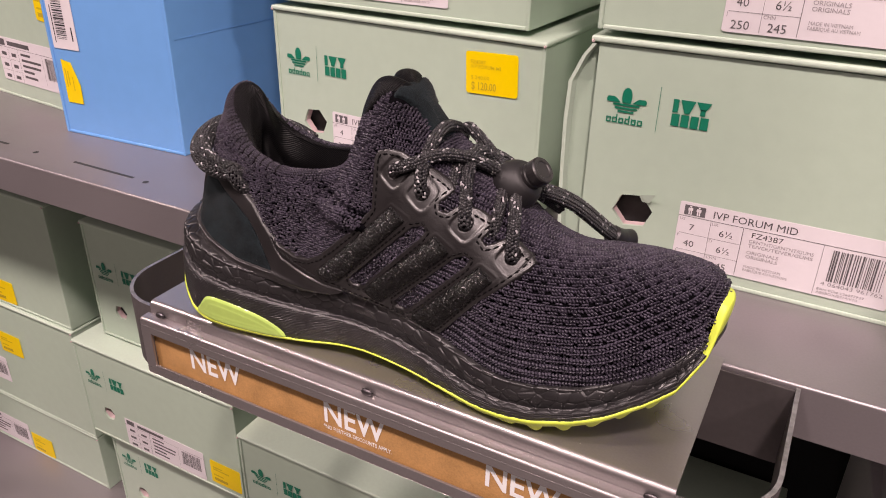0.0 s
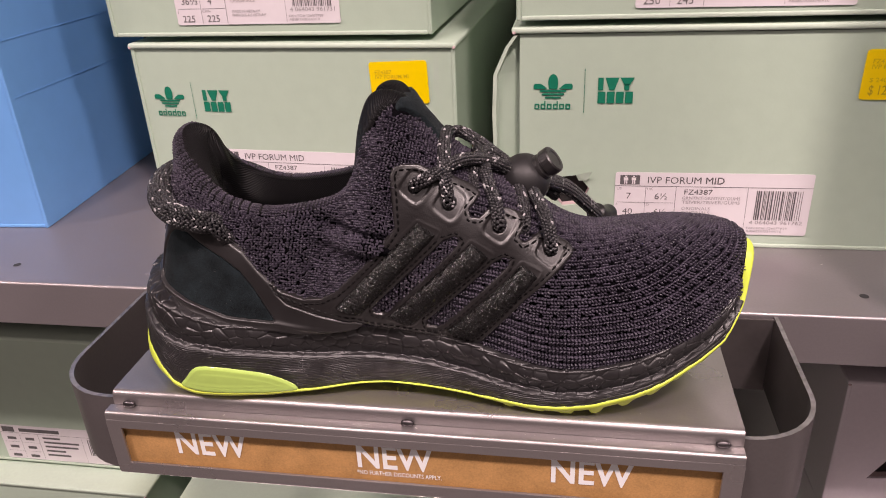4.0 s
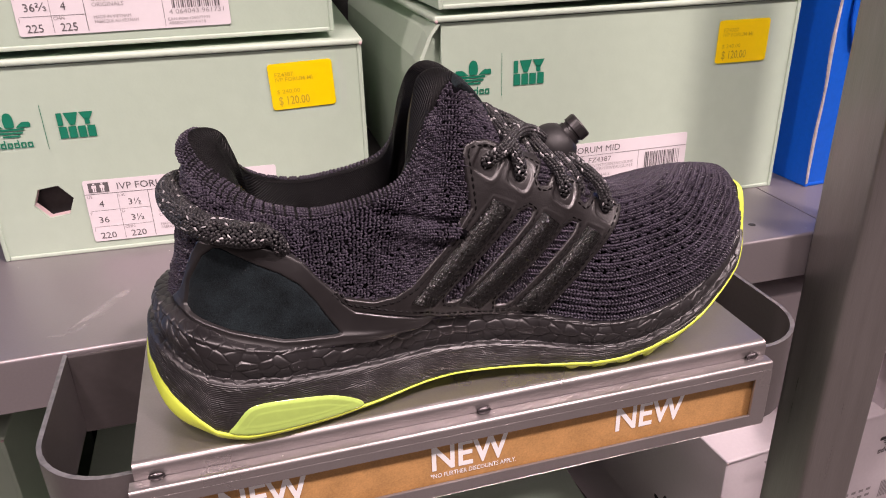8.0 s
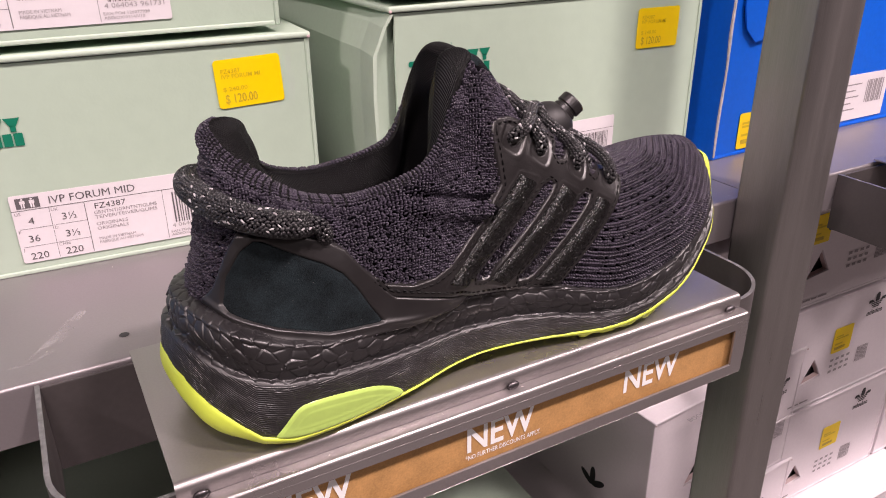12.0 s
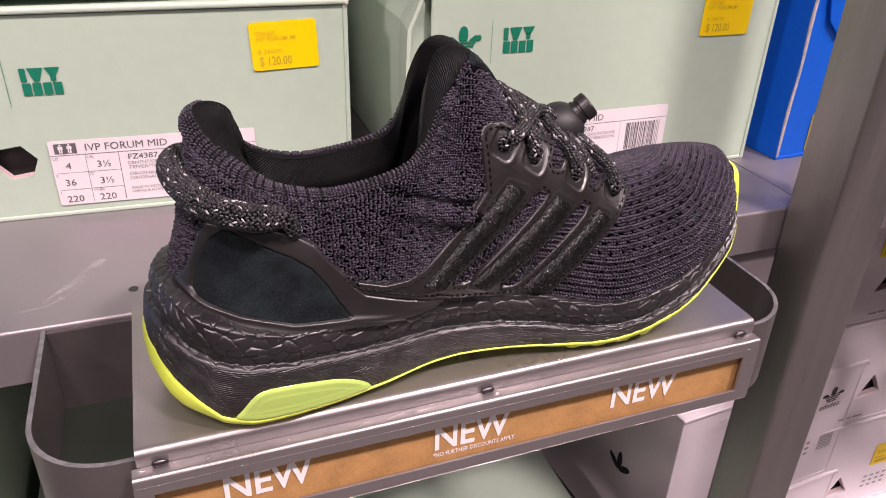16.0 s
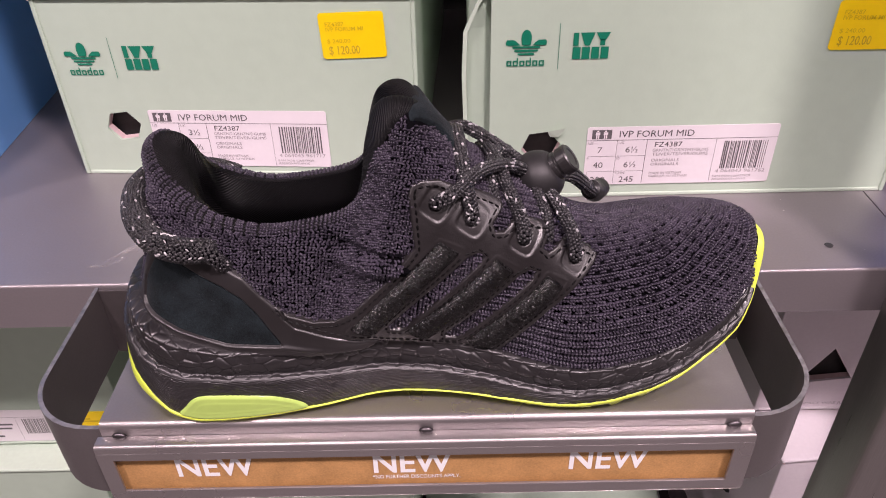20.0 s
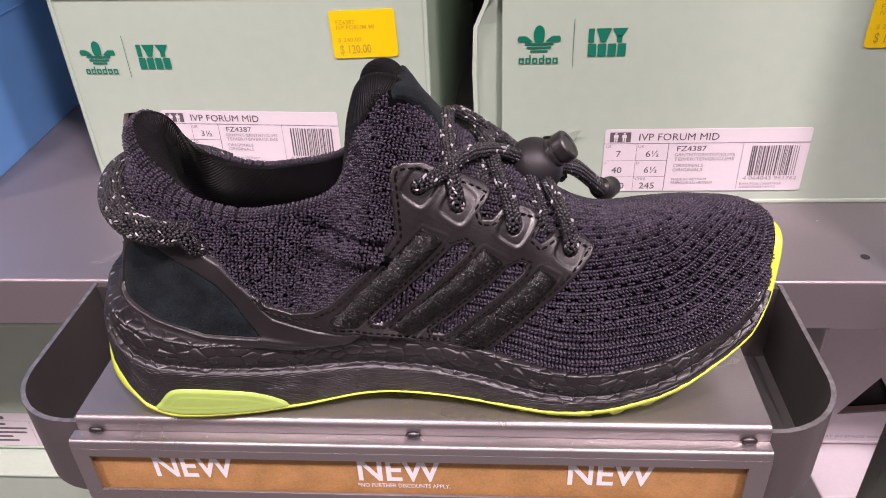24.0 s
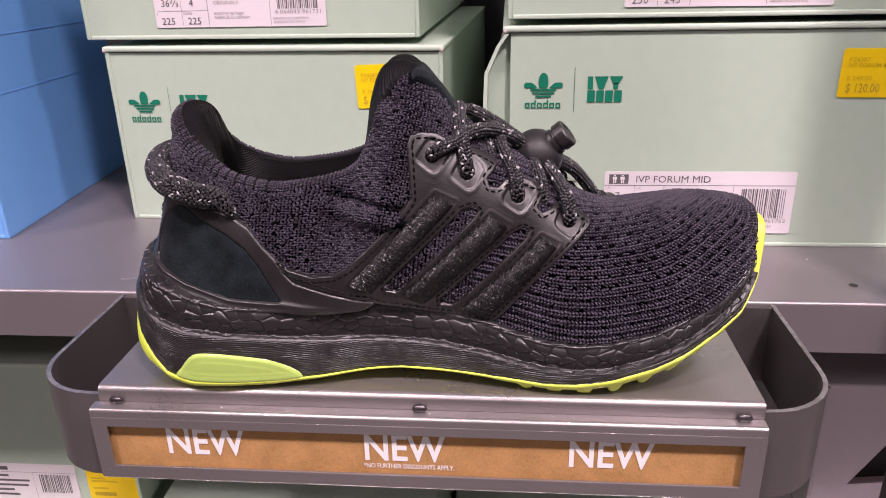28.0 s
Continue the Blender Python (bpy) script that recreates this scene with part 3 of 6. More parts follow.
def size_label(ob, x, z, sizes, code, tilt=0.0, y=-0.0006, w=0.122, h=0.046, sharp=True, name="IVP FORUM MID"):
    """A white size sticker; x, z of its left lower corner."""
    wide, tall, w, h = w, h, 0.122, 0.046
    data = outlines([rounded(0, w, 0, h, 0.0015)], 0.0003)
    m = Matrix.Translation((x, y, z)) @ pose(0, 0, 0, 0, -tilt, 0) @ Matrix.Diagonal((wide / w, 1, tall / h, 1))
    data.transform(m)
    label = part("size_label", data, STICKER, ob, "white printed size label")
    yy = -0.0002
    lines = [(0, w, h - 0.0103, h - 0.0100), (0.0195, 0.0197, 0.001, h - 0.010), (0.0385, 0.0388, 0.001, h - 0.010), (0.083, 0.0832, 0.001, h - 0.010),
             (0.002, 0.0385, 0.0232, 0.0234), (0.002, 0.0385, 0.0110, 0.0112)]
    bm = bars(lines, yy)
    bars([(0.003, 0.0155, h - 0.0090, h - 0.0020)], yy, bm)
    rng, bx = random.Random(code), 0.0885
    while bx < 0.1165:
        t = rng.choice((0.00035, 0.0006, 0.0009))
        bars([(bx, bx + t, 0.0115, 0.0335)], yy, bm)
        bx += t + rng.choice((0.0004, 0.0007, 0.001))
    if sharp:
        us, uk, fr, de, jp, cn = sizes
        text = [(name, 0.0205, h - 0.0080, 0.0050, 0.0475), (us, 0.0075, 0.0260, 0.0046, None), (uk, 0.0255, 0.0260, 0.0046, None), (fr, 0.0055, 0.0140, 0.0046, None),
                (de, 0.0255, 0.0140, 0.0046, None), (jp, 0.0045, 0.0020, 0.0046, None), (cn, 0.0235, 0.0020, 0.0046, None),
                ("FZ4387", 0.0440, 0.0300, 0.0038, 0.0175)]
        small = [("US", 0.0012, 0.0328, 0.0020, None), ("UK", 0.0205, 0.0328, 0.0020, None), ("F", 0.0012, 0.0206, 0.0020, None), ("D", 0.0205, 0.0206, 0.0020, None),
                 ("J", 0.0012, 0.0086, 0.0020, None), ("CHN", 0.0205, 0.0086, 0.0020, None),
                 ("GRNTNT/GRNTNT/GUM5", 0.0430, 0.0262, 0.0023, 0.0360), ("TEIVER/TEIVER/GUM5", 0.0430, 0.0230, 0.0023, 0.0360), ("ORIGINALS", 0.0430, 0.0182, 0.0023, 0.018),
                 ("ORIGINALS", 0.0430, 0.0150, 0.0023, 0.018), ("MADE IN VIETNAM", 0.0430, 0.0080, 0.0019, 0.021), ("FABRIQUE AU VIETNAM", 0.0430, 0.0054, 0.0019, 0.025),
                 (code, 0.0862, 0.0082, 0.0027, 0.0325), ("EAN PO# 126077939", 0.0850, 0.0044, 0.0017, 0.025), ("ABSBOX/0314/V10", 0.0850, 0.0020, 0.0017, 0.022)]
        more = lettering(text, yy, 0.0)
        extra = bpy.data.meshes.new("letters")
        more.to_mesh(extra)
        more.free()
        bm.from_mesh(extra)
        bpy.data.meshes.remove(extra)
        fine = part("small_print", lettering(small, yy, 0.0), GREY_INK, label)
        fine.data.transform(m)
    else:
        bars([(0.0205, 0.062, h - 0.0080, h - 0.0035)], yy, bm)
        for k in range(5):
            bars([(0.043, 0.043 + (0.018, 0.036, 0.034, 0.02, 0.024)[k], 0.0300 - 0.0058 * k, 0.0325 - 0.0058 * k)], yy, bm)
        for cx in (0.006, 0.0245):
            for k in range(3):
                bars([(cx, cx + 0.009, 0.0030 + 0.0118 * k, 0.0066 + 0.0118 * k)], yy, bm)
    ink = part("printing", bm, LABEL_INK, label)
    ink.data.transform(m)
    if sharp:
        icon = part("pictogram", bars([(cx + a, cx + b, h - c_, h - d_) for cx in (0.0048, 0.0098) for a, b, c_, d_ in ((0.0012, 0.0024, 0.0034, 0.0024), (0.0004, 0.0032, 0.0058, 0.0037), (0.0008, 0.0016, 0.0086, 0.0058), (0.0020, 0.0028, 0.0086, 0.0058))], yy - 0.0002), STICKER, label, "two plain white blocks")
        icon.data.transform(m)
    return label


def price_sticker(ob, x, z, tilt=0.0, w=0.044, h=0.0315, y=-0.0006, sharp=True):
    m = Matrix.Translation((x, y, z)) @ pose(0, 0, 0, 0, -tilt, 0)
    data = outlines([rounded(0, w, 0, h, 0.0022)], 0.0003)
    data.transform(m)
    tag = part("price_sticker", data, YELLOW, ob, "yellow price sticker")
    if sharp:
        faint = lettering([("FZ4387", 0.004, 0.0215, 0.0026, 0.012), ("IVP FORUM MI", 0.004, 0.0182, 0.0026, 0.024), ("$ 240.00", 0.004, 0.0105, 0.0026, 0.015)], -0.0002)
        bold = lettering([("$ 120.00", 0.0045, 0.0030, 0.0055, 0.020)], -0.0002)
    else:
        faint = bars([(0.004, 0.017, 0.0215, 0.0235), (0.004, 0.027, 0.0185, 0.0205), (0.004, 0.018, 0.0110, 0.0130)], -0.0002)
        bold = bars([(0.0045, 0.024, 0.0040, 0.0080)], -0.0002)
    for piece, mat in ((faint, FAINT_INK), (bold, PRICE_INK)):
        p = part("printing", piece, mat, tag)
        p.data.transform(m)
    return tag


HEX = [(0.0098 * math.cos(radians(60 * k + 8)), 0.0092 * math.sin(radians(60 * k + 8))) for k in range(6)]


def shoe_box(at, w, h, depth, label, card=SAGE, edge=SAGE_EDGE, turn=0.0, hole=None, hole_shape=HEX, group="", ajar=False, category="shoe box", grow=1.0):
    """A hinged card box, its left lower front corner at the thing's place; the end panel sits inside the walls' edges."""
    ob = thing("shoe_box", label, category, at, group, turn=turn)
    hole_shape = [(grow * px, grow * pz) for px, pz in hole_shape]
    t = 0.0030
    if not ajar:
        part("side_wall", block(0, t, 0, depth, 0, h - 0.0035, 0.0008), card, ob)
    part("side_wall", block(w - t, w, 0, depth, 0, h - 0.0035, 0.0008), card, ob)
    part("base", block(t, w - t, 0.0004, depth, 0, 0.0028, 0.0008), edge, ob)
    part("back_wall", block(t, w - t, depth - t, depth, 0.003, h - 0.004, 0.0005), card, ob)
    part("lid", block(-0.0010, w + 0.0010, -0.0012, depth, h - 0.0038, h, 0.0016, 3), edge, ob, "lid with a rounded edge")
    x0 = t if not ajar else 0.004
    loops = [[(x0, 0.0028), (w - t, 0.0028), (w - t, h - 0.0045), (x0, h - 0.0045)]]
    if hole:
        loops.append([(hole[0] + px, hole[1] + pz) for px, pz in hole_shape][::-1])
    front = outlines(loops, 0.0022)
    front.transform(Matrix.Translation((0, 0.0012, 0)))
    part("end_panel", front, card, ob)
    if hole:
        # Added sheet behind the opening, its dark colour standing for the shade inside.
        part("inner_panel", block(t, w - t, 0.014, 0.016, 0.003, h - 0.006), SHADED_INSIDE, ob, "panel coloured dark as the shade inside the cut-out")
        ring = [(hole[0] + px, hole[1] + pz) for px, pz in hole_shape]
        n = len(ring)
        pts = [(px, yy, pz) for yy in (0.0034, 0.0090) for px, pz in ring]
        part("cut_edge", (pts, [(i, n + i, n + (i + 1) % n, (i + 1) % n) for i in range(n)]), CARD_INSIDE, ob, "raw pinkish card edge of the cut-out")
    for cx in (0.0006, w - 0.0006):
        bm = bmesh.new()
        bmesh.ops.create_icosphere(bm, subdivisions=1, radius=0.0013, matrix=Matrix.Translation((cx, -0.0009, h - 0.0030)))
        part("worn_corner", bm, CARD_INSIDE, ob, "worn corner showing raw card")
    return ob


G = "sage shoe boxes"
Y0 = 0.0006
A = shoe_box((-0.2500, 0.2435, SHELF_Z), 0.2450, 0.1300, 0.33, "sage green shoe box with size label and yellow price sticker", turn=-3.2, hole=(0.038, 0.038), group=G, grow=1.28)
emblem(A,0.0240, 0.0826, 1.0, GREEN_INK, Y0)
size_label(A, 0.0573, 0.0075, ("4", "3½", "36", "3½", "220", "220"), "4 064043 961717", -0.3, y=Y0 - 0.0002, w=0.1235, h=0.0430)
price_sticker(A, 0.1843, 0.0868, 2.2, w=0.0415, h=0.0300, y=Y0 - 0.0003)

C = shoe_box((-0.2610, 0.2440, SHELF_Z + 0.1345), 0.2400, 0.1300, 0.33, "sage green shoe box lying on top of another sage box", turn=-2.0, hole=(0.036, 0.038), group=G, grow=1.28)
emblem(C,0.0240, 0.0826, 1.0, GREEN_INK, Y0)
size_label(C, 0.0540, 0.0080, ("5", "4½", "36⅔", "4", "225", "225"), "4 064043 961731", 0.2, y=Y0 - 0.0002)
price_sticker(C, 0.1843, 0.0868, 1.0, w=0.0415, h=0.0300, y=Y0 - 0.0003)

B = shoe_box((0.0360, 0.1970, SHELF_Z), 0.2700, 0.1450, 0.34, "sage green shoe box with bulging torn side and size label", hole=(0.0375, 0.0380), group=G, ajar=True, grow=1.32)
emblem(B, 0.0250, 0.1006, 1.0, GREEN_INK, Y0)
size_label(B, 0.0668, 0.0095, ("7", "6½", "40", "6½", "250", "245"), "4 064043 961762", 0.0, y=Y0 - 0.0002, w=0.1228, h=0.0424)
price_sticker(B, 0.2050, 0.0999, -0.5, w=0.0413, h=0.0296, y=Y0 - 0.0003)
# its left wall stands open, bent outwards
bend = [(0.0005, 0.1405), (-0.0050, 0.1330), (-0.0125, 0.1160), (-0.0135, 0.0900), (-0.0125, 0.0500), (-0.0100, 0.0030)]
pts = [(bx + 0.012 * s * (yy > 0.01) + dx, yy, bz) for yy, s, dx in ((-0.001, 0, 0), (0.030, 0.4, 0), (0.33, 1.0, 0), (-0.001, 0, 0.0024), (0.030, 0.4, 0.0024), (0.33, 1.0, 0.0024)) for bx, bz in bend]
nb = len(bend)
quad = [(r * nb + i, r * nb + i + 1, (r + 1) * nb + i + 1, (r + 1) * nb + i) for r in (0, 1, 3, 4) for i in range(nb - 1)]
quad += [(i, i + 1, 3 * nb + i + 1, 3 * nb + i) for i in range(nb - 1)]
part("bent_side_wall", (pts, quad), SAGE_EDGE, B, "side wall bent outwards")
inner = [(bx + 0.0022 + f * (0.0065 - bx - 0.0022), 0.0050 + 0.004 * f, bz) for f in (0, 1) for bx, bz in bend]
part("inner_flap", (inner, [(i, i + 1, nb + i + 1, nb + i) for i in range(nb - 1)]), SAGE, B, "sage inner flap behind the bent wall")
tear = [(0.0410, -0.0004, 0.0500), (0.0520, -0.0030, 0.0535), (0.0480, -0.0006, 0.0460), (0.0430, 0.0008, 0.0455)]
part("torn_card", (tear, [(0, 1, 2, 3)]), SAGE_EDGE, B, "torn flap of card")

D = shoe_box((0.0380, 0.1960, SHELF_Z + 0.1490), 0.2680, 0.1350, 0.34, "sage green shoe box lying on top of a bulging box", hole=(0.036, 0.044), group=G)
emblem(D, 0.0250, 0.0930, 1.0, GREEN_INK, Y0)
size_label(D, 0.0700, 0.0062, ("7", "6½", "40", "6½", "250", "245"), "4 064043 961762", -0.3, y=Y0 - 0.0002)

E_ = shoe_box((-0.7350, 0.2520, SHELF_Z), 0.2450, 0.1300, 0.33, "sage green shoe box standing behind a pale blue box", turn=-6.0, group=G)
size_label(E_, 0.1050, 0.0180, (), "4 064043 961700", 0.0, y=Y0 - 0.0002, sharp=False)
price_sticker(E_, 0.1950, 0.0900, -2.0, y=Y0 - 0.0003, sharp=False)

# tall pale blue box
F = shoe_box((-0.4680, 0.1890, SHELF_Z), 0.1460, 0.3300, 0.21, "tall pale blue shoe box standing on its end", PALE_BLUE, PALE_BLUE, turn=3.0)
lab = outlines([rounded(0.0, 0.031, 0.080, 0.200, 0.001)], 0.0003)
lab.transform(Matrix.Translation((0.0060, Y0 - 0.0002, 0)))
sheet = part("size_label", lab, STICKER, F, "white upright barcode label")
rng, bz, rows = random.Random(4), 0.089, []
while bz < 0.122:
    t = rng.choice((0.0004, 0.0008, 0.0014))
    rows.append((0.0130, 0.0255, bz, bz + t))
    bz += t + rng.choice((0.0005, 0.0009, 0.0012))
rows += [(0.0100, 0.0110, 0.085, 0.118), (0.0315, 0.0330, 0.088, 0.100), (0.0110, 0.030, 0.1270, 0.1275), (0.0110, 0.030, 0.1500, 0.1505)]
part("printing", bars(rows, Y0 - 0.0004), INK, sheet)
cut = [(0.0105, 0.0305), (0.0295, 0.0305), (0.0300, 0.0480), (0.0225, 0.0680), (0.0110, 0.0700)]
tag = outlines([cut], 0.0003)
tag.transform(Matrix.Translation((0, Y0 - 0.0003, 0)))
tag = part("price_sticker", tag, YELLOW, F, "yellow price sticker with a torn corner")
part("printing", bars([(0.0135, 0.0150, 0.045, 0.062), (0.0165, 0.0180, 0.047, 0.060), (0.0215, 0.0225, 0.042, 0.055)], Y0 - 0.0005), FAINT_INK, tag)
for k, zz in enumerate((0.100, 0.140, 0.180, 0.225)):
    part("crease", swept([(0.006, zz), (0.20, zz - 0.004), (0.20, zz - 0.0034), (0.006, zz + 0.0006)], 0.1459, 0.1464), PALE_BLUE, F, "faint raised line on the card")

# royal blue boxes by the upright
R1 = shoe_box((0.3280, 0.1850, SHELF_Z), 0.1350, 0.1500, 0.30, "royal blue shoe box with worn white corners", ROYAL_BLUE, ROYAL_BLUE, turn=2.0)
wear = [(0.0003, -0.0006, 0.003), (-0.0004, -0.0008, 0.040), (0.0010, -0.0008, 0.075), (-0.0002, -0.0008, 0.110), (0.0012, -0.0008, 0.144)]
part("worn_edge", tube(wear, [0.0008, 0.0014, 0.0010, 0.0015, 0.0010], 6, 4), WORN_CARD, R1, "worn white card edge")
flap = outlines([[(0.012, 0.145), (0.050, 0.145), (0.050, 0.100), (0.030, 0.096), (0.017, 0.108), (0.012, 0.125)]], 0.0014)
flap.transform(Matrix.Translation((0, -0.0020, 0)))
part("flap", flap, ROYAL_BLUE, R1, "tucked blue flap")
teeth = [(-0.0006, 0.075, 0.0)] + [(-0.0006, 0.055 + (0.0030 if k % 2 else 0.0) + 0.0004 * k, 0.0015 * k) for k in range(50)] + [(-0.0006, 0.075 + 0.02, 0.0735)]
part("raw_strip", ([tuple(p) for p in teeth], [tuple(range(len(teeth)))]), WORN_CARD, R1, "white zigzag strip of bare card")
R2 = shoe_box((0.4720, 0.1950, SHELF_Z), 0.2500, 0.1250, 0.30, "royal blue shoe box with a white label", ROYAL_BLUE, ROYAL_BLUE, turn=0.0)
plain = outlines([rounded(0.0250, 0.1000, 0.0060, 0.0500, 0.0015)], 0.0003)
plain.transform(Matrix.Translation((0, Y0 - 0.0002, 0)))
plain = part("size_label", plain, STICKER, R2, "white label with a barcode")
part("printing", bars([(0.0680 + 0.0024 * k, 0.0692 + 0.0024 * k + 0.0005 * (k % 3), 0.0210, 0.0430) for k in range(11)] + [(0.030, 0.030 + q, 0.040 - 0.006 * k, 0.0412 - 0.006 * k) for k, q in enumerate((0.030, 0.022, 0.028, 0.018, 0.025))], Y0 - 0.0004), GREY_INK, plain)
R3 = shoe_box((0.3300, 0.1900, SHELF_Z + 0.153), 0.3400, 0.1200, 0.30, "royal blue shoe box lying on two others", ROYAL_BLUE, ROYAL_BLUE)
emblem(R3, 0.2350, 0.050, 1.2, WHITE_PRINT, Y0)
price_sticker(R1, 0.0285, 0.0050, 0.0, w=0.034, y=Y0 - 0.0003, sharp=False)

# sage boxes under the shelf
H = 0.1330


def stacked(x, y, z, label, turn=0.0, w=0.245, price=(0.1985, 0.0090), top=H, tag=(0.0650, 0.0040)):
    ob = shoe_box((x, y, z), w, top, 0.33, label, turn=turn, hole=(0.038, 0.038), group=G)
    emblem(ob, 0.0240, 0.0830, 1.0, GREEN_INK, Y0)
    size_label(ob, *tag, (), "4 0640 %d" % round(1000 * z), 0.0, y=Y0 - 0.0002, w=0.124, h=0.040, sharp=False)
    price_sticker(ob, *price, 0.0, y=Y0 - 0.0003, sharp=False)
    return ob


UNDER = "sage green shoe box stacked under the steel shelf"
stacked(-0.5350, 0.205, LOW_Z, UNDER)
stacked(-0.5450, 0.190, LOW_Z + 0.136, UNDER)
stacked(-0.5200, 0.215, LOW_Z + 0.272, UNDER, top=0.145)
stacked(-0.2700, 0.175, LOW_Z, UNDER)
stacked(-0.2660, 0.160, LOW_Z + 0.136, UNDER)
TALL = "tall sage green shoe box stacked under the steel shelf"
stacked(-0.8620, 0.212, LOW_Z, UNDER, price=(0.132, 0.004), top=0.0900, w=0.285, tag=(0.004, 0.006))
stacked(-0.8600, 0.210, LOW_Z + 0.0915, TALL, price=(0.125, 0.085), top=0.1650, w=0.285, tag=(0.000, 0.030))
stacked(-0.8600, 0.212, LOW_Z + 0.2580, TALL, price=(0.140, 0.004), top=0.1650, w=0.285, tag=(0.006, 0.010))
stacked(-0.0150, 0.185, LOW_Z, UNDER, w=0.24)

# white boxes under the shelf on both sides of the upright
TRI = [(0.0, 0.0), (0.037, 0.004), (0.019, 0.032)]


def white_box(x, y, z, w, h, label, turn=0.0, hole=(0.049, 0.040), deep=0.33, logo=None, sticker=None, tag=None, words=False, grow=1.0):
    ob = shoe_box((x, y, z), w, h, deep, label, WHITE_CARD, WHITE_CARD, turn=turn, hole=hole, hole_shape=TRI, group="white shoe boxes", grow=grow)
    if logo:
        emblem(ob, *logo, 1.3, INK, Y0)
    if sticker:
        bm = bars([(sticker[0] + 0.010 * (k % 4), sticker[0] + 0.010 * (k % 4) + 0.006, sticker[1] + 0.008 * (k // 4), sticker[1] + 0.008 * (k // 4) + 0.0035) for k in range(12)], Y0)
        bars([(sticker[0] + 0.050 + 0.0022 * k, sticker[0] + 0.0512 + 0.0022 * k, sticker[1], sticker[1] + 0.022) for k in range(10)], Y0, bm)
        part("printing", bm, GREY_INK, ob, "grey printed size bars")
    if tag:
        price_sticker(ob, *tag, 0.0, w=0.034, h=0.034, y=Y0 - 0.0003, sharp=False)
    if words in ("read", "front"):
        part("printing", lettering([("BOOST IN SPACE WAS JUST", 0.014, 0.007, 0.0030, 0.072)], Y0, 0.0), GREY_INK, ob, "grey printed words")
    if words == "read":
        line = lettering([("BOOST IN SPACE", 0.030, -0.018, 0.0048, 0.064)], 0.0, 0.0)
        bmesh.ops.transform(line, matrix=Matrix.Translation((0, 0, h + 0.0003)) @ pose(0, 0, 0, -90), verts=line.verts)
        part("printing", line, GREY_INK, ob, "grey printed words along the lid")
    elif words is True:
        part("printing", bars([(0.040, 0.052, 0.007, 0.0092), (0.054, 0.063, 0.007, 0.0092), (0.065, 0.080, 0.007, 0.0092)], Y0), GREY_INK, ob, "grey printed bars")
    return ob


WL = "white shoe box with black triangular cut-out, stacked under the shelf"
white_box(0.2890, 0.235, LOW_Z + 0.2745, 0.235, 0.130, WL, words="front", hole=(0.030, 0.034), grow=1.3)
P_ = white_box(0.2977, 0.182, 0.577, 0.250, 0.164, WL, hole=(0.060, 0.052), turn=4.2, words="read", logo=(0.212, 0.118), sticker=(0.165, 0.045))
side = bmesh.new()
for lean, length in ((-55, 0.022), (0, 0.025), (55, 0.022)):
    ring = []
    for q in range(16):
        a_ = 2 * math.pi * q / 16
        px_, pz_ = 0.0042 * math.sin(a_), length * (0.5 - 0.5 * math.cos(a_))
        c_, s_ = math.cos(radians(lean)), math.sin(radians(lean))
        ring.append(side.verts.new((-0.0004, 0.075 - (px_ * c_ + pz_ * s_), 0.032 + pz_ * c_ - px_ * s_)))
    side.faces.new(ring)
part("printed_mark", side, INK, P_, "plain printed leaf mark on the side wall")
white_box(0.3150, 0.182, LOW_Z, 0.250, 0.104, WL, turn=4.2, logo=(0.19, 0.05), hole=(0.07, 0.03))
white_box(0.4950, 0.200, 0.500, 0.250, 0.147, WL, logo=(0.193, 0.114), sticker=(0.122, 0.026), tag=(0.124, 0.062), hole=(0.063, 0.024), words=True)
white_box(0.4900, 0.200, 0.650, 0.250, 0.144, WL, logo=(0.175, 0.109), sticker=(0.108, 0.036), tag=(0.105, 0.064), hole=(0.058, 0.034), words=True)
white_box(0.4800, 0.200, 0.797, 0.250, 0.135, WL, logo=(0.185, 0.085), sticker=(0.105, 0.034), tag=(0.028, 0.077), hole=(0.038, 0.035), words=True)
LID = white_box(0.4800, 0.150, LOW_Z - 0.100, 0.300, 0.128, WL, words=True)
lid_mark = bmesh.new()
for lean, length in ((-55, 0.022), (0, 0.025), (55, 0.022)):
    ring = []
    for q in range(16):
        a_ = 2 * math.pi * q / 16
        px_, pz_ = 0.0042 * math.sin(a_), length * (0.5 - 0.5 * math.cos(a_))
        c_, s_ = math.cos(radians(lean)), math.sin(radians(lean))
        ring.append(lid_mark.verts.new((0.224 + px_ * c_ + pz_ * s_, 0.060 + pz_ * c_ - px_ * s_, 0.1284)))
    lid_mark.faces.new(ring)
part("printed_mark", lid_mark, INK, LID, "plain printed leaf mark on the lid")
white_box(0.7520, 0.200, 0.500, 0.250, 0.147, WL, logo=(0.05, 0.06), sticker=(0.10, 0.02))
white_box(0.7500, 0.200, 0.650, 0.250, 0.144, WL, logo=(0.05, 0.06), sticker=(0.10, 0.02))


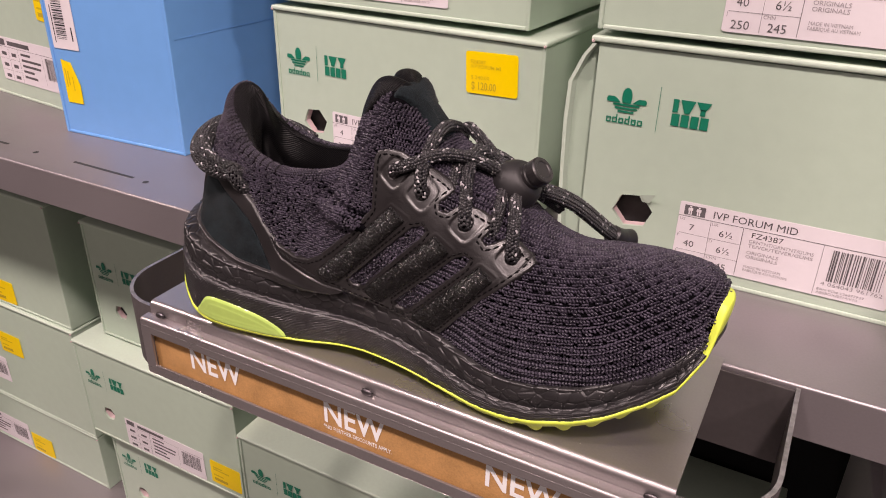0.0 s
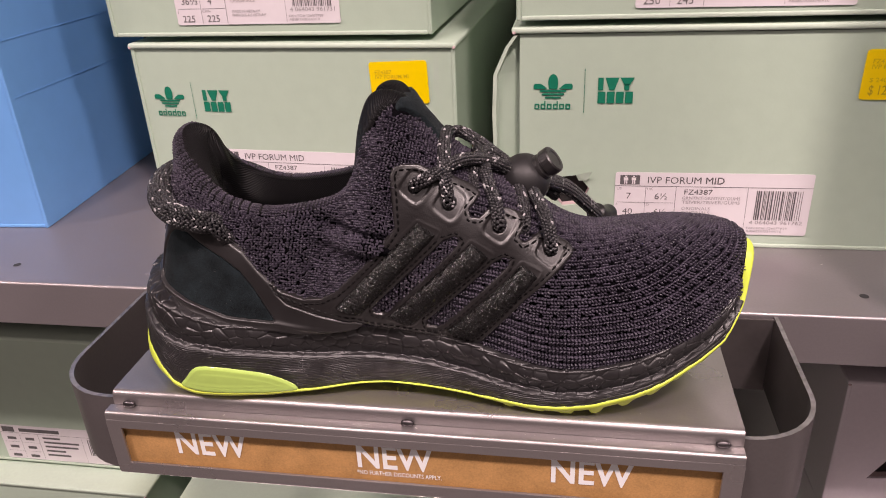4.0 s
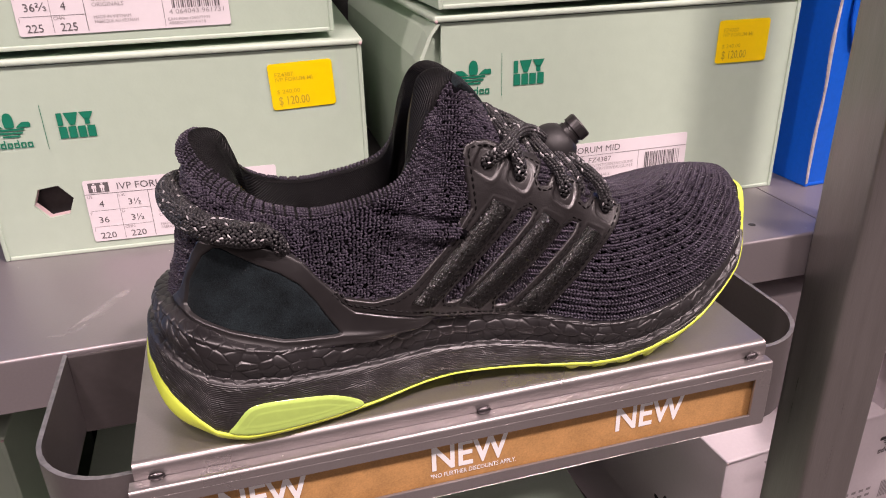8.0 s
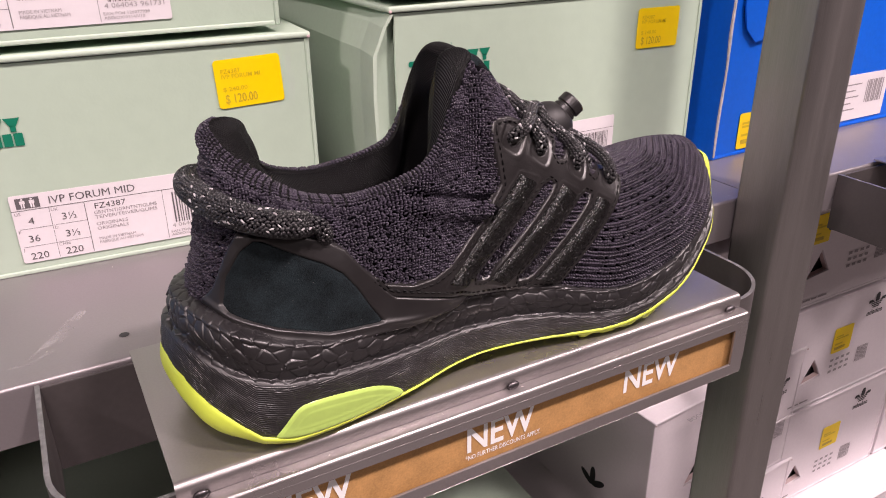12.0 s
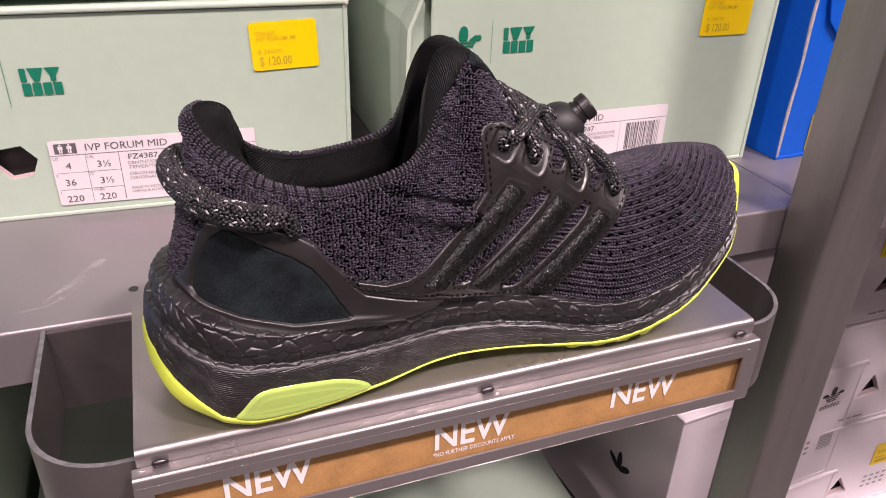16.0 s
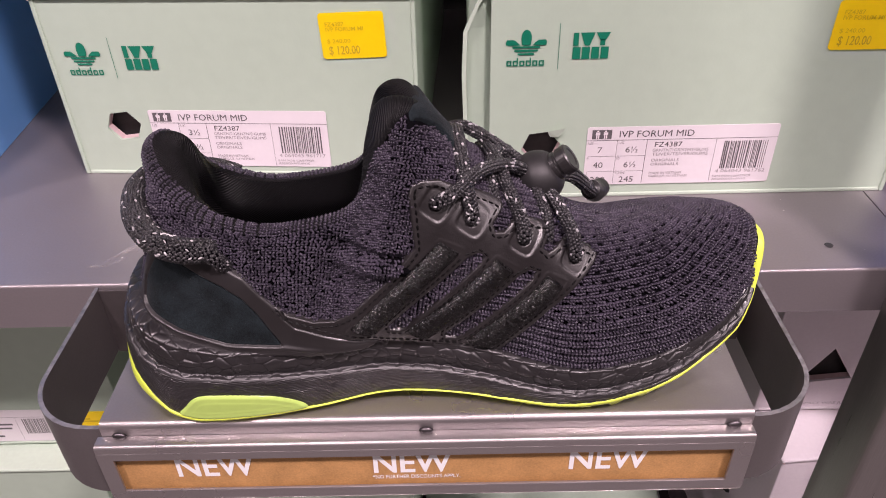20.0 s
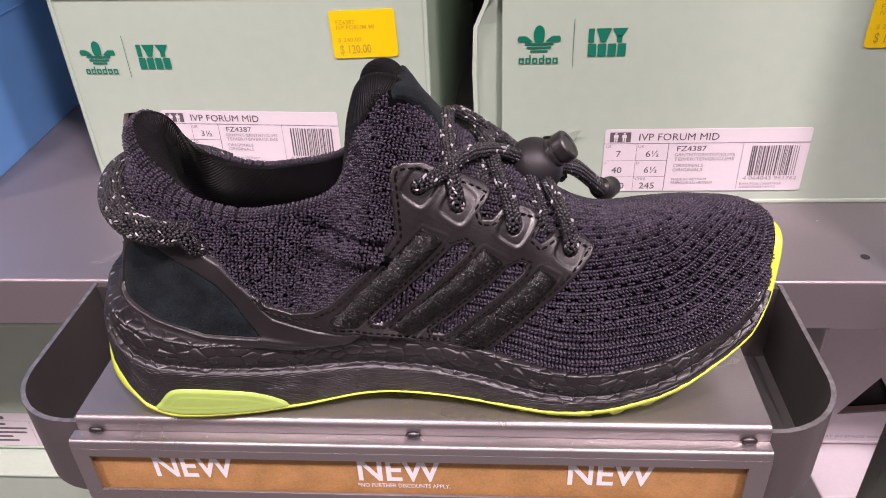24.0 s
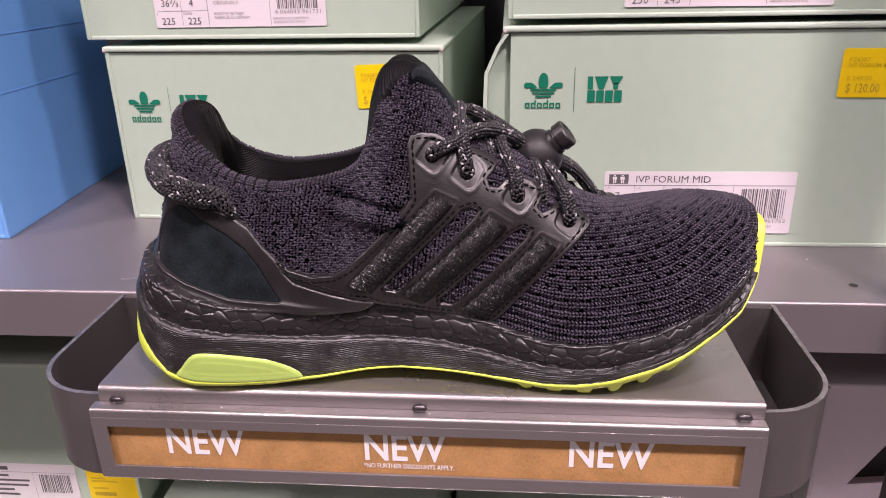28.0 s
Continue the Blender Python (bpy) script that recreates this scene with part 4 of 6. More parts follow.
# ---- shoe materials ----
# Far darker than the yarn: shade between stitches and threads is put into this colour.
KNIT_SHADE = material("shade_black_knit", (0.0022, 0.0020, 0.0028), 0.8, vary=0.4, coarse=60, fine=1500, bump=0.00030, bump_scale=2400, shine=0.03)
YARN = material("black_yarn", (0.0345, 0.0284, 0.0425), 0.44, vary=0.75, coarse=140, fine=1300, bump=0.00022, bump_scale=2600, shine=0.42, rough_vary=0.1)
LINING = material("black_lining", (0.0034, 0.0032, 0.0036), 0.48, vary=0.25, coarse=40, fine=1500, shine=0.16, bump=0.00008, bump_scale=3500, weave=(520, 0.00022, 0.3, "DIAGONAL"))
LEATHER = material("black_synthetic_leather", (0.0125, 0.0109, 0.0113), 0.37, vary=0.2, coarse=50, bump=0.00009, bump_scale=1500, shine=0.75)
MOULDED = material("black_moulded_plastic", (0.0135, 0.0121, 0.0126), 0.40, vary=0.12, coarse=50, bump=0.00002, bump_scale=2500, shine=0.75)
SUEDE = material("blue_black_suede", (0.0098, 0.0142, 0.0162), 0.9, vary=0.8, coarse=130, fine=1500, sheen=0.06, shine=0.1, bump=0.00025, bump_scale=2600)
SATIN = material("black_satin_thread", (0.0026, 0.0024, 0.0025), 0.30, vary=1.0, coarse=700, fine=3000, bump=0.00028, bump_scale=2000, shine=0.5)
FOAM = material("black_foam_sole", (0.0125, 0.0112, 0.0122), 0.42, vary=0.25, coarse=60, fine=900, bump=0.00004, bump_scale=1600, shine=0.8)
RUBBER = material("lime_rubber", (0.62, 0.74, 0.085), 0.42, vary=0.05, coarse=30)
GEL = material("pale_lime_insert", (0.43, 0.60, 0.14), 0.24, vary=0.05, coarse=30, coat=0.3)
STITCH = material("black_stitching", (0.005, 0.0046, 0.0048), 0.6, vary=0.2, shine=0.12)
SPECK = material("pale_specks", (0.10, 0.095, 0.10), 0.4, vary=0.3)
LINT = material("pale_lint", (0.045, 0.043, 0.043), 0.8, vary=0.3)
TOGGLE = material("black_toggle_plastic", (0.014, 0.0132, 0.014), 0.46, vary=0.1, bump=0.00003, bump_scale=2500, shine=0.45)
BRAID = material("black_braid", (0.0110, 0.0100, 0.0120), 0.40, vary=0.5, coarse=200, fine=2500, bump=0.00025, bump_scale=4000, shine=0.8)
FLECK = material("white_fleck_thread", (0.36, 0.35, 0.36), 0.5, vary=0.4, coarse=300)


def fine_lines(m):
    """Fine level grooves of the moulded foam, added to a material's relief; they fade in and out in patches."""
    nodes, links = m.node_tree.nodes, m.node_tree.links
    shader = nodes["Principled BSDF"]
    where = nodes.new("ShaderNodeTexCoord")
    wave = nodes.new("ShaderNodeTexWave")
    wave.wave_type, wave.bands_direction = "BANDS", "Y"
    wave.inputs["Scale"].default_value, wave.inputs["Distortion"].default_value = 330, 0.15
    wave.inputs["Detail Scale"].default_value = 0.3
    links.new(where.outputs["UV"], wave.inputs["Vector"])
    patchy = nodes.new("ShaderNodeTexNoise")
    patchy.inputs["Scale"].default_value = 90
    links.new(where.outputs["Object"], patchy.inputs["Vector"])
    much = nodes.new("ShaderNodeMapRange")
    much.inputs["From Min"].default_value, much.inputs["From Max"].default_value = 0.30, 0.60
    much.inputs["To Min"].default_value = 0.3
    links.new(patchy.outputs["Fac"], much.inputs["Value"])
    second = nodes.new("ShaderNodeBump")
    second.inputs["Distance"].default_value = 0.00023
    links.new(much.outputs["Result"], second.inputs["Strength"])
    links.new(wave.outputs["Fac"], second.inputs["Height"])
    links.new(shader.inputs["Normal"].links[0].from_socket, second.inputs["Normal"])
    links.new(second.outputs["Normal"], shader.inputs["Normal"])


def sheet(P, uv=None, closed=False):
    """A mesh from a grid of points, with its grid lengths as UV."""
    n, m = P.shape[:2]
    idx = np.arange(n * m).reshape(n, m)
    if closed:
        idx = np.concatenate([idx, idx[:1]])
    quads = np.stack([idx[:-1, :-1], idx[1:, :-1], idx[1:, 1:], idx[:-1, 1:]], -1).reshape(-1, 4)
    data = bpy.data.meshes.new("sheet")
    data.from_pydata(P.reshape(-1, 3).tolist(), [], quads.tolist())
    if uv is not None:
        layer = data.uv_layers.new(name="uv")
        layer.data.foreach_set("uv", uv.reshape(-1, 2)[quads.reshape(-1)].astype(np.float32).ravel())
    data.shade_smooth()
    return data


def lengths(P):
    """Lengths along both directions of a grid, in metres."""
    a = np.zeros(P.shape[:2])
    b = np.zeros(P.shape[:2])
    a[1:] = np.cumsum(np.linalg.norm(np.diff(P, axis=0), axis=2), axis=0)
    b[:, 1:] = np.cumsum(np.linalg.norm(np.diff(P, axis=1), axis=2), axis=1)
    return a, b


def normals(P):
    n = np.cross(np.gradient(P, axis=0), np.gradient(P, axis=1))
    return n / (np.linalg.norm(n, axis=2, keepdims=True) + 1e-12)


def grain(shape, step, seed):
    """Smooth random field between -1 and 1, one knot every step cells."""
    r = np.random.RandomState(seed)
    n, m = shape[0] // step + 3, shape[1] // step + 3
    k = r.uniform(-1, 1, (n, m))
    x, y = np.arange(shape[0]) / step, np.arange(shape[1]) / step
    i, j = x.astype(int), y.astype(int)
    fx, fy = (x - i)[:, None], (y - j)[None]
    fx, fy = fx * fx * (3 - 2 * fx), fy * fy * (3 - 2 * fy)
    return k[np.ix_(i, j)] * (1 - fx) * (1 - fy) + k[np.ix_(i + 1, j)] * fx * (1 - fy) + k[np.ix_(i, j + 1)] * (1 - fx) * fy + k[np.ix_(i + 1, j + 1)] * fx * fy


def smooth(e0, e1, x):
    t = np.clip((x - e0) / (e1 - e0), 0, 1)
    return t * t * (3 - 2 * t)


def knit_relief(P, a, b):
    """Chunky knit: looped stitches, ribs towards the toe, rows of eyelet holes over the forefoot."""
    x, z = P[..., 0], P[..., 2]
    wob = 0.0005 * grain(x.shape, 18, 3)
    aa, bb = a + wob, b + 0.0005 * grain(x.shape, 14, 4)
    row = np.floor(bb / 0.0021)
    s = np.abs(np.sin(np.pi * (aa / 0.0027 + 0.5 * (row % 2)))) * np.abs(np.sin(np.pi * bb / 0.0021))
    h = 0.00075 * s ** 0.8
    # loose moss stitch at the quarter
    rear = smooth(0.012, -0.015, x)
    row2 = np.floor(bb / 0.0043)
    moss = np.abs(np.sin(np.pi * (aa / 0.0052 + 0.5 * (row2 % 2)))) * np.abs(np.sin(np.pi * bb / 0.0043))
    h += rear * 0.0011 * (moss ** 0.6 - 0.6) * (0.4 + 0.6 * smooth(0.05, 0.9, b / b.max()))
    # ribs at the toe
    toe = smooth(0.085, 0.115, x) * smooth(1.078, 1.068, z)
    h += toe * 0.0008 * (np.abs(np.sin(np.pi * bb / 0.0046)) ** 0.5 - 0.6)
    # eyelet holes over the forefoot
    fore = smooth(0.062, 0.078, x) * smooth(1.055, 1.064, z) * smooth(0.150, 0.140, x)
    hole = np.clip(np.sin(np.pi * (aa / 0.0062 + 0.5 * (np.floor(bb / 0.0046) % 2))) ** 2 * np.sin(np.pi * bb / 0.0046) ** 2, 0, 1)
    h -= fore * 0.0019 * smooth(0.45, 0.85, hole)
    h += 0.0007 * grain(x.shape, 40, 8) * rear
    return h


def inside(poly, x, z):
    """Signed distance to a polygon's outline, negative inside."""
    p = np.asarray(poly, float)
    q = np.roll(p, -1, axis=0)
    best, odd = np.full(x.shape, 1e9), np.zeros(x.shape, bool)
    for (x0, z0), (x1, z1) in zip(p, q):
        ex, ez = x1 - x0, z1 - z0
        t = np.clip(((x - x0) * ex + (z - z0) * ez) / (ex * ex + ez * ez + 1e-18), 0, 1)
        best = np.minimum(best, np.hypot(x - x0 - t * ex, z - z0 - t * ez))
        hit = (z0 > z) != (z1 > z)
        with np.errstate(divide="ignore", invalid="ignore"):
            odd ^= hit & (x < x0 + (z - z0) * ex / (ez if ez else 1e-18))
    return np.where(odd, -best, best)


def rounded_poly(poly, per=5):
    p = spline(poly, np.arange(0, len(poly), 1 / per), closed=True)
    return p


from mathutils.bvhtree import BVHTree


def tree_of(P):
    n, m = P.shape[:2]
    idx = np.arange(n * m).reshape(n, m)
    quads = np.stack([idx[:-1, :-1], idx[1:, :-1], idx[1:, 1:], idx[:-1, 1:]], -1).reshape(-1, 4)
    return BVHTree.FromPolygons(P.reshape(-1, 3).tolist(), quads.tolist())


SMOOTH_UPPER = tree_of(upper_points(np.linspace(0, 32, 513), np.linspace(0, 1, 41)))


def patch(distance, box, height, tree=SMOOTH_UPPER, lean=0.0, step=0.0005, keep=0.0008):
    """A sheet laid on a surface, seen along (lean, sqrt(1 - lean^2), 0). distance(x, z): below 0 where it lies;
    height(x, z, distance): how far it stands off."""
    xs, zs = np.arange(box[0], box[1], step), np.arange(box[2], box[3], step)
    X, Z = np.meshgrid(xs, zs, indexing="ij")
    dist = distance(X, Z)
    off = height(X, Z, dist)
    use = dist < keep
    d = Vector((lean, math.sqrt(1 - lean * lean), 0))
    side = Vector((d.y, -d.x, 0))
    pts, number = [], -np.ones(X.shape, int)
    for i, j in zip(*np.nonzero(use)):
        origin = side * X[i, j] + Vector((0, 0, Z[i, j])) - d
        hit, normal, _, _ = tree.ray_cast(origin, d)
        if hit is None:
            continue
        if normal.dot(d) > 0:
            normal = -normal
        number[i, j] = len(pts)
        pts.append(tuple(hit + normal * off[i, j]))
    quads = np.stack([number[:-1, :-1], number[1:, :-1], number[1:, 1:], number[:-1, 1:]], -1).reshape(-1, 4)
    quads = quads[(quads >= 0).all(1)]
    data = bpy.data.meshes.new("patch")
    data.from_pydata(pts, [], quads.tolist())
    layer = data.uv_layers.new(name="uv")
    flat = np.column_stack([X[number >= 0], Z[number >= 0]])
    order = np.argsort(number[number >= 0])
    layer.data.foreach_set("uv", flat[order][quads.reshape(-1)].astype(np.float32).ravel())
    data.shade_smooth()
    return data


def on_surface(p, z, off=0.0, tree=SMOOTH_UPPER, lean=0.0):
    d = Vector((lean, math.sqrt(1 - lean * lean), 0))
    side = Vector((d.y, -d.x, 0))
    hit, normal, _, _ = tree.ray_cast(side * p + Vector((0, 0, z)) - d, d)
    if hit is None:
        return None, None
    if normal.dot(d) > 0:
        normal = -normal
    return hit + normal * off, normal


def stitches(line, off, gap=0.0030, long=0.0021, thick=0.00045, tree=SMOOTH_UPPER, lean=0.0, closed=True):
    """Separate stitches along a line on a surface, as one mesh."""
    p = np.asarray(list(line) + ([line[0]] if closed else []), float)
    run = np.concatenate([[0], np.cumsum(np.linalg.norm(np.diff(p, axis=0), axis=1))])
    bm = bmesh.new()
    s = 0.0
    while s + long < run[-1]:
        ends = [(np.interp(q, run, p[:, 0]), np.interp(q, run, p[:, 1])) for q in (s, s + long)]
        a, na = on_surface(*ends[0], off, tree, lean)
        b, nb = on_surface(*ends[1], off, tree, lean)
        s += gap
        if a is None or b is None:
            continue
        along = (b - a)
        if along.length < 1e-5 or along.length > 3 * long:
            continue
        mid, n = (a + b) / 2, na
        t = along.normalized()
        w = n.cross(t)
        vs = []
        for k, (f, r) in enumerate(((-0.5, 0.35), (-0.25, 1.0), (0.25, 1.0), (0.5, 0.35))):
            for ang in (0, 90, 180, 270):
                vs.append(bm.verts.new(mid + along * f + (w * math.cos(radians(ang)) + n * math.sin(radians(ang))) * thick * r))
        for k in range(3):
            for g in range(4):
                bm.faces.new((vs[4 * k + g], vs[4 * k + (g + 1) % 4], vs[4 * k + 4 + (g + 1) % 4], vs[4 * k + 4 + g]))
    return bm


# ---- the shoe ----
shoe = thing("running_shoe", "black knit running shoe with lime outsole on a steel tray", "shoe", (0, 0, 1.007))
shoe.matrix_world = Matrix.Identity(4)

def bead_mesh(C, e1, e2, nn, S, long, wide, high, flecks=None):
    """Small rounded beads of yarn as one mesh: middles, own axes and sizes. flecks: which take the second material."""
    ring = [(math.cos(math.pi * q / 4), math.sin(math.pi * q / 4)) for q in range(8)]
    shape = np.array([(long * c_ * w, wide * s_ * w, h_ * high) for w, h_ in ((1.0, -0.5), (0.86, 0.48), (0.48, 0.9)) for c_, s_ in ring] + [(0, 0, high)])
    V = C[:, None] + (shape[None, :, 0:1] * S[:, None, 0:1]) * e1[:, None] + (shape[None, :, 1:2] * S[:, None, 1:2]) * e2[:, None] + (shape[None, :, 2:3] * S[:, None, 2:3]) * nn[:, None]
    quads = np.array([(r_ * 8 + q, r_ * 8 + (q + 1) % 8, r_ * 8 + 8 + (q + 1) % 8, r_ * 8 + 8 + q) for r_ in range(2) for q in range(8)])
    tris_ = np.array([(16 + q, 16 + (q + 1) % 8, 24) for q in range(8)])
    step = (np.arange(len(C)) * 25)[:, None, None]
    faces = (quads[None] + step).reshape(-1, 4).tolist() + (tris_[None] + step).reshape(-1, 3).tolist()
    data = bpy.data.meshes.new("stitches")
    data.from_pydata(V.reshape(-1, 3).tolist(), [], faces)
    data.shade_smooth()
    if flecks is not None:
        which = np.concatenate([np.repeat(flecks, 16), np.repeat(flecks, 8)]).astype(np.int32)
        data["second"] = 1
        return data, which
    return data


def folds(p):
    """Soft creases and bulges of the worn knit, in metres."""
    x, z = p[..., 0], p[..., 2]
    rear = smooth(0.015, -0.010, x) * smooth(1.048, 1.060, z)
    h = 0.0011 * np.sin(x / 0.0075 + 1.3 * np.sin(z / 0.009)) * np.sin(z / 0.0062 + 1.1 * np.sin(x / 0.017))
    # a crease runs from the collar's front corner to the cage
    line = z - (1.094 - 0.14 * (x + 0.030))
    crease = smooth(-0.048, -0.038, x) * smooth(0.002, -0.006, x)
    h = h * rear * 0.8 + crease * (0.0036 * np.exp(-((line + 0.0040) / 0.0034) ** 2) - 0.0034 * np.exp(-((line - 0.0012) / 0.0018) ** 2))
    h = h + 0.0007 * smooth(0.05, 0.07, x) * np.sin(x / 0.011 + z / 0.02)
    return h


# knit upper: fine grid on the near side, coarser on the far one
u_near = np.concatenate([np.linspace(0, 17, 640), np.linspace(17, 32, 150)[1:]])
v_rows = np.linspace(0, 1, 190)
P = upper_points(u_near, v_rows)
a, b = lengths(P)
a = a.mean(axis=1, keepdims=True) + 0 * a
N = normals(P)
if N[200, 60, 1] > 0:
    N = -N
edge = smooth(0, 0.02, v_rows) * smooth(1.0, 0.985, v_rows)
P_knit = P + N * ((knit_relief(P, a, b) * 0.25 - 0.0005 + folds(P)) * edge[None])[..., None]
# The base is coloured near-black, so gaps between the stitches look shaded.
part("knit_upper", sheet(P_knit, np.stack([a, b], -1)), KNIT_SHADE, shoe, "knit upper base, blackened as shade between its stitches")



def yarn_stitches():
    """The knit's single stitches on the near side: seed stitch behind, eyelets over the forefoot, ribs at the toe."""
    rnd = np.random.RandomState(21)
    uu = np.linspace(0, 32, 2800)
    mid_line = upper_points(uu, np.array([0.35, 0.6])).mean(1)
    run = np.concatenate([[0], np.cumsum(np.linalg.norm(np.diff(mid_line, axis=0), axis=1))])
    at, steps = 0.0008, []
    while at < run[-1]:
        steps.append(at)
        at += 0.00146
    col = np.interp(steps, run, uu)
    vf = np.linspace(0, 1, 140)
    grid, ahead = upper_points(col, vf), upper_points(col + 0.03, vf)
    C, T1, T2, S, Lf = [], [], [], [], []
    for k in range(len(col)):
        line = grid[k]
        far_ = np.concatenate([[0], np.cumsum(np.linalg.norm(np.diff(line, axis=0), axis=1))])
        coarse_ = grid[k][60, 0] > 0.024
        pitch = 0.00142 if coarse_ else 0.00108
        bs = np.arange(0.0006, far_[-1] - 0.0004, pitch)
        n = len(bs)
        j = np.arange(n)
        first = np.stack([np.interp(bs, far_, line[:, q]) for q in range(3)], 1)
        x, z = first[:, 0], first[:, 2]
        # the three knits meet along ragged lines
        rag = 0.003 * np.sin(k * 1.7) + 0.002 * np.sin(j * 2.3)
        rear, fore = x + rag < 0.022, (x > 0.050) & (z + 0.5 * rag > 1.0565 + 0.10 * np.clip(x - 0.10, 0, 1)) & (x < 0.149)
        tongue = rear & (z > 1.102) & (x > -0.035)
        toe = (x >= 0.022) & ~fore & ~rear
        bs = bs + np.where(rear, rnd.uniform(-0.00022, 0.00022, n), rnd.uniform(-0.00020, 0.00020, n))
        pos = np.stack([np.interp(bs, far_, line[:, q]) for q in range(3)], 1)
        nxt = np.stack([np.interp(bs, far_, ahead[k][:, q]) for q in range(3)], 1)
        above = np.stack([np.interp(bs + 0.0004, far_, line[:, q]) for q in range(3)], 1) - np.stack([np.interp(bs - 0.0004, far_, line[:, q]) for q in range(3)], 1)
        t1 = nxt - pos
        t1 /= np.linalg.norm(t1, axis=1, keepdims=True) + 1e-12
        pos = pos + t1 * np.where(rear, rnd.uniform(-0.00024, 0.00024, n), rnd.uniform(-0.00010, 0.00010, n))[:, None]
        size = np.ones((n, 3))
        keep = np.ones(n, bool)
        slant = np.where(j % 2 == 0, 0.35, -0.35) + rnd.uniform(-0.2, 0.2, n)
        # eyelets over the forefoot, in slanting rows, between raised cords
        place = (k + 2 * ((j // 3) % 2)) % 4
        hole = fore & (j % 3 == 1) & ((place == 0) | ((place == 1) & (rnd.uniform(0, 1, n) < 0.45)))
        keep &= ~hole
        size[fore & (j % 3 == 1)] *= (1.12, 1.15, 1.1)
        size[fore & (j % 3 != 1)] *= (1.22, 1.2, 1.25)
        slant = np.where(fore & (j % 3 != 1), 0.62 * np.where(j % 3 == 0, 1, -1) + rnd.uniform(-0.2, 0.2, n), slant)
        # ribs at the toe: two raised rows, then a sunken one with small gaps
        ladder = toe & (j % 3 == 0)
        keep &= ~(ladder & (k % 2 == 0) & (rnd.uniform(0, 1, n) < 0.25))
        size[ladder] *= (1.0, 1.15, 0.6)
        size[toe & ~ladder] *= (1.25, 1.15, 1.3)
        slant = np.where(toe, 0.62 * np.where(j % 3 == 1, 1, -1) + rnd.uniform(-0.2, 0.2, n), slant)
        # seed stitch at the rear: uneven knots in every direction, with dark gaps
        lump = rnd.uniform(0, 1, n)
        wave_ = np.sin(x / 0.00105 + 1.5 * np.sin(z / 0.0045)) * np.sin(z / 0.00085 + 1.5 * np.sin(x / 0.0060))
        keep &= ~(rear & ~tongue & (wave_ < -0.80) & (rnd.uniform(0, 1, n) < 0.35))
        size[rear] *= np.column_stack([rnd.uniform(0.92, 1.15, n), rnd.uniform(0.88, 1.12, n), 0.7 + 0.8 * lump])[rear]
        slant = np.where(rear, np.where((j + k // 3) % 2 == 0, 0.62, -0.62) + rnd.uniform(-0.5, 0.5, n), slant)
        keep &= ~(rear & (rnd.uniform(0, 1, n) < 0.03))
        size[tongue] *= (1.05, 1.0, 1.1)
        slant = np.where(tongue, np.where(j % 2 == 0, 0.62, -0.62) + rnd.uniform(-0.25, 0.25, n), slant)
        size *= rnd.uniform(0.88, 1.1, (n, 1))
        # none under the toe bumper, nor low down on the far side
        keep &= ~((x > 0.1492) & (z < 1.0720 - 0.25 * np.clip(0.046 - first[:, 1], 0, 1)))
        if 7.2 < min(col[k], 32 - col[k]) < 8.95:
            keep &= bs < 0.93 * far_[-1]
        if col[k] < 17.4:
            keep &= ~(inside(COUNTER, x * 0.9165 - 0.4 * first[:, 1], z) < -0.0012)
            hidden = inside(CAGE, x, z)
            for slot in SLOTS:
                hidden = np.maximum(hidden, -inside(slot, x, z))
            keep &= ~(hidden < -0.0012)
        else:
            keep &= (bs > 0.55 * far_[-1]) if grid[k][60, 0] > 0.02 else (bs > 0.80 * far_[-1])
        C.append(pos[keep]), T1.append(np.column_stack([t1, slant])[keep]), T2.append(above[keep]), S.append(size[keep]), Lf.append((np.where(toe, 0.00030 * (j % 3 != 0), 0) + np.where(fore, 0.00030 * (j % 3 != 1), 0))[keep])
    C, T1, T2, S, Lf = (np.concatenate(q) for q in (C, T1, T2, S, Lf))
    slant, T1 = T1[:, 3:], T1[:, :3]
    nn = np.cross(T1, T2)
    nn /= np.linalg.norm(nn, axis=1, keepdims=True) + 1e-12
    some = np.abs(C[:, 1] - 0.012) < 0.012
    if np.mean(nn[some, 1]) > 0:
        nn = -nn
    T2 = np.cross(nn, T1)
    knot = smooth(0.022, 0.012, C[:, 0]) * np.sin(C[:, 0] / 0.00082 + 2.2 * np.sin(C[:, 2] / 0.0037)) * np.sin(C[:, 2] / 0.00070 + 2.0 * np.sin(C[:, 0] / 0.0046))
    C = C + nn * (folds(C) + 0.00055 * knot + Lf)[:, None]
    e1, e2 = T1 * np.cos(slant) + T2 * np.sin(slant), T2 * np.cos(slant) - T1 * np.sin(slant)
    return bead_mesh(C, e1, e2, nn, S, 0.00092, 0.00051, 0.00086)


# collar: a padded roll over the rim, thick at the tongue and the heel, and a lining down into the shoe
u_rim = np.linspace(8.0, 24.0, 300)
rim = spline(LOOP[:, 3], u_rim, closed=True)
high = spline(LOOP[:, 2], u_rim, closed=True)
goal = np.stack([np.clip(rim[:, 0], -0.082, -0.030), np.full(len(rim), 0.047)], 1)
inn = goal - rim[:, :2]
inn /= np.linalg.norm(inn, axis=1, keepdims=True)
up = (rim - high) * (0.35, 0.35, 1.0)
up /= np.linalg.norm(up, axis=1, keepdims=True)
pad = np.interp(np.abs(u_rim - 16), [0, 0.8, 1.6, 2.4, 3.2, 4.2, 5.0, 5.8, 6.6, 8.0], [0.0088, 0.0086, 0.0064, 0.0042, 0.0035, 0.0034, 0.0038, 0.0050, 0.0068, 0.0066])
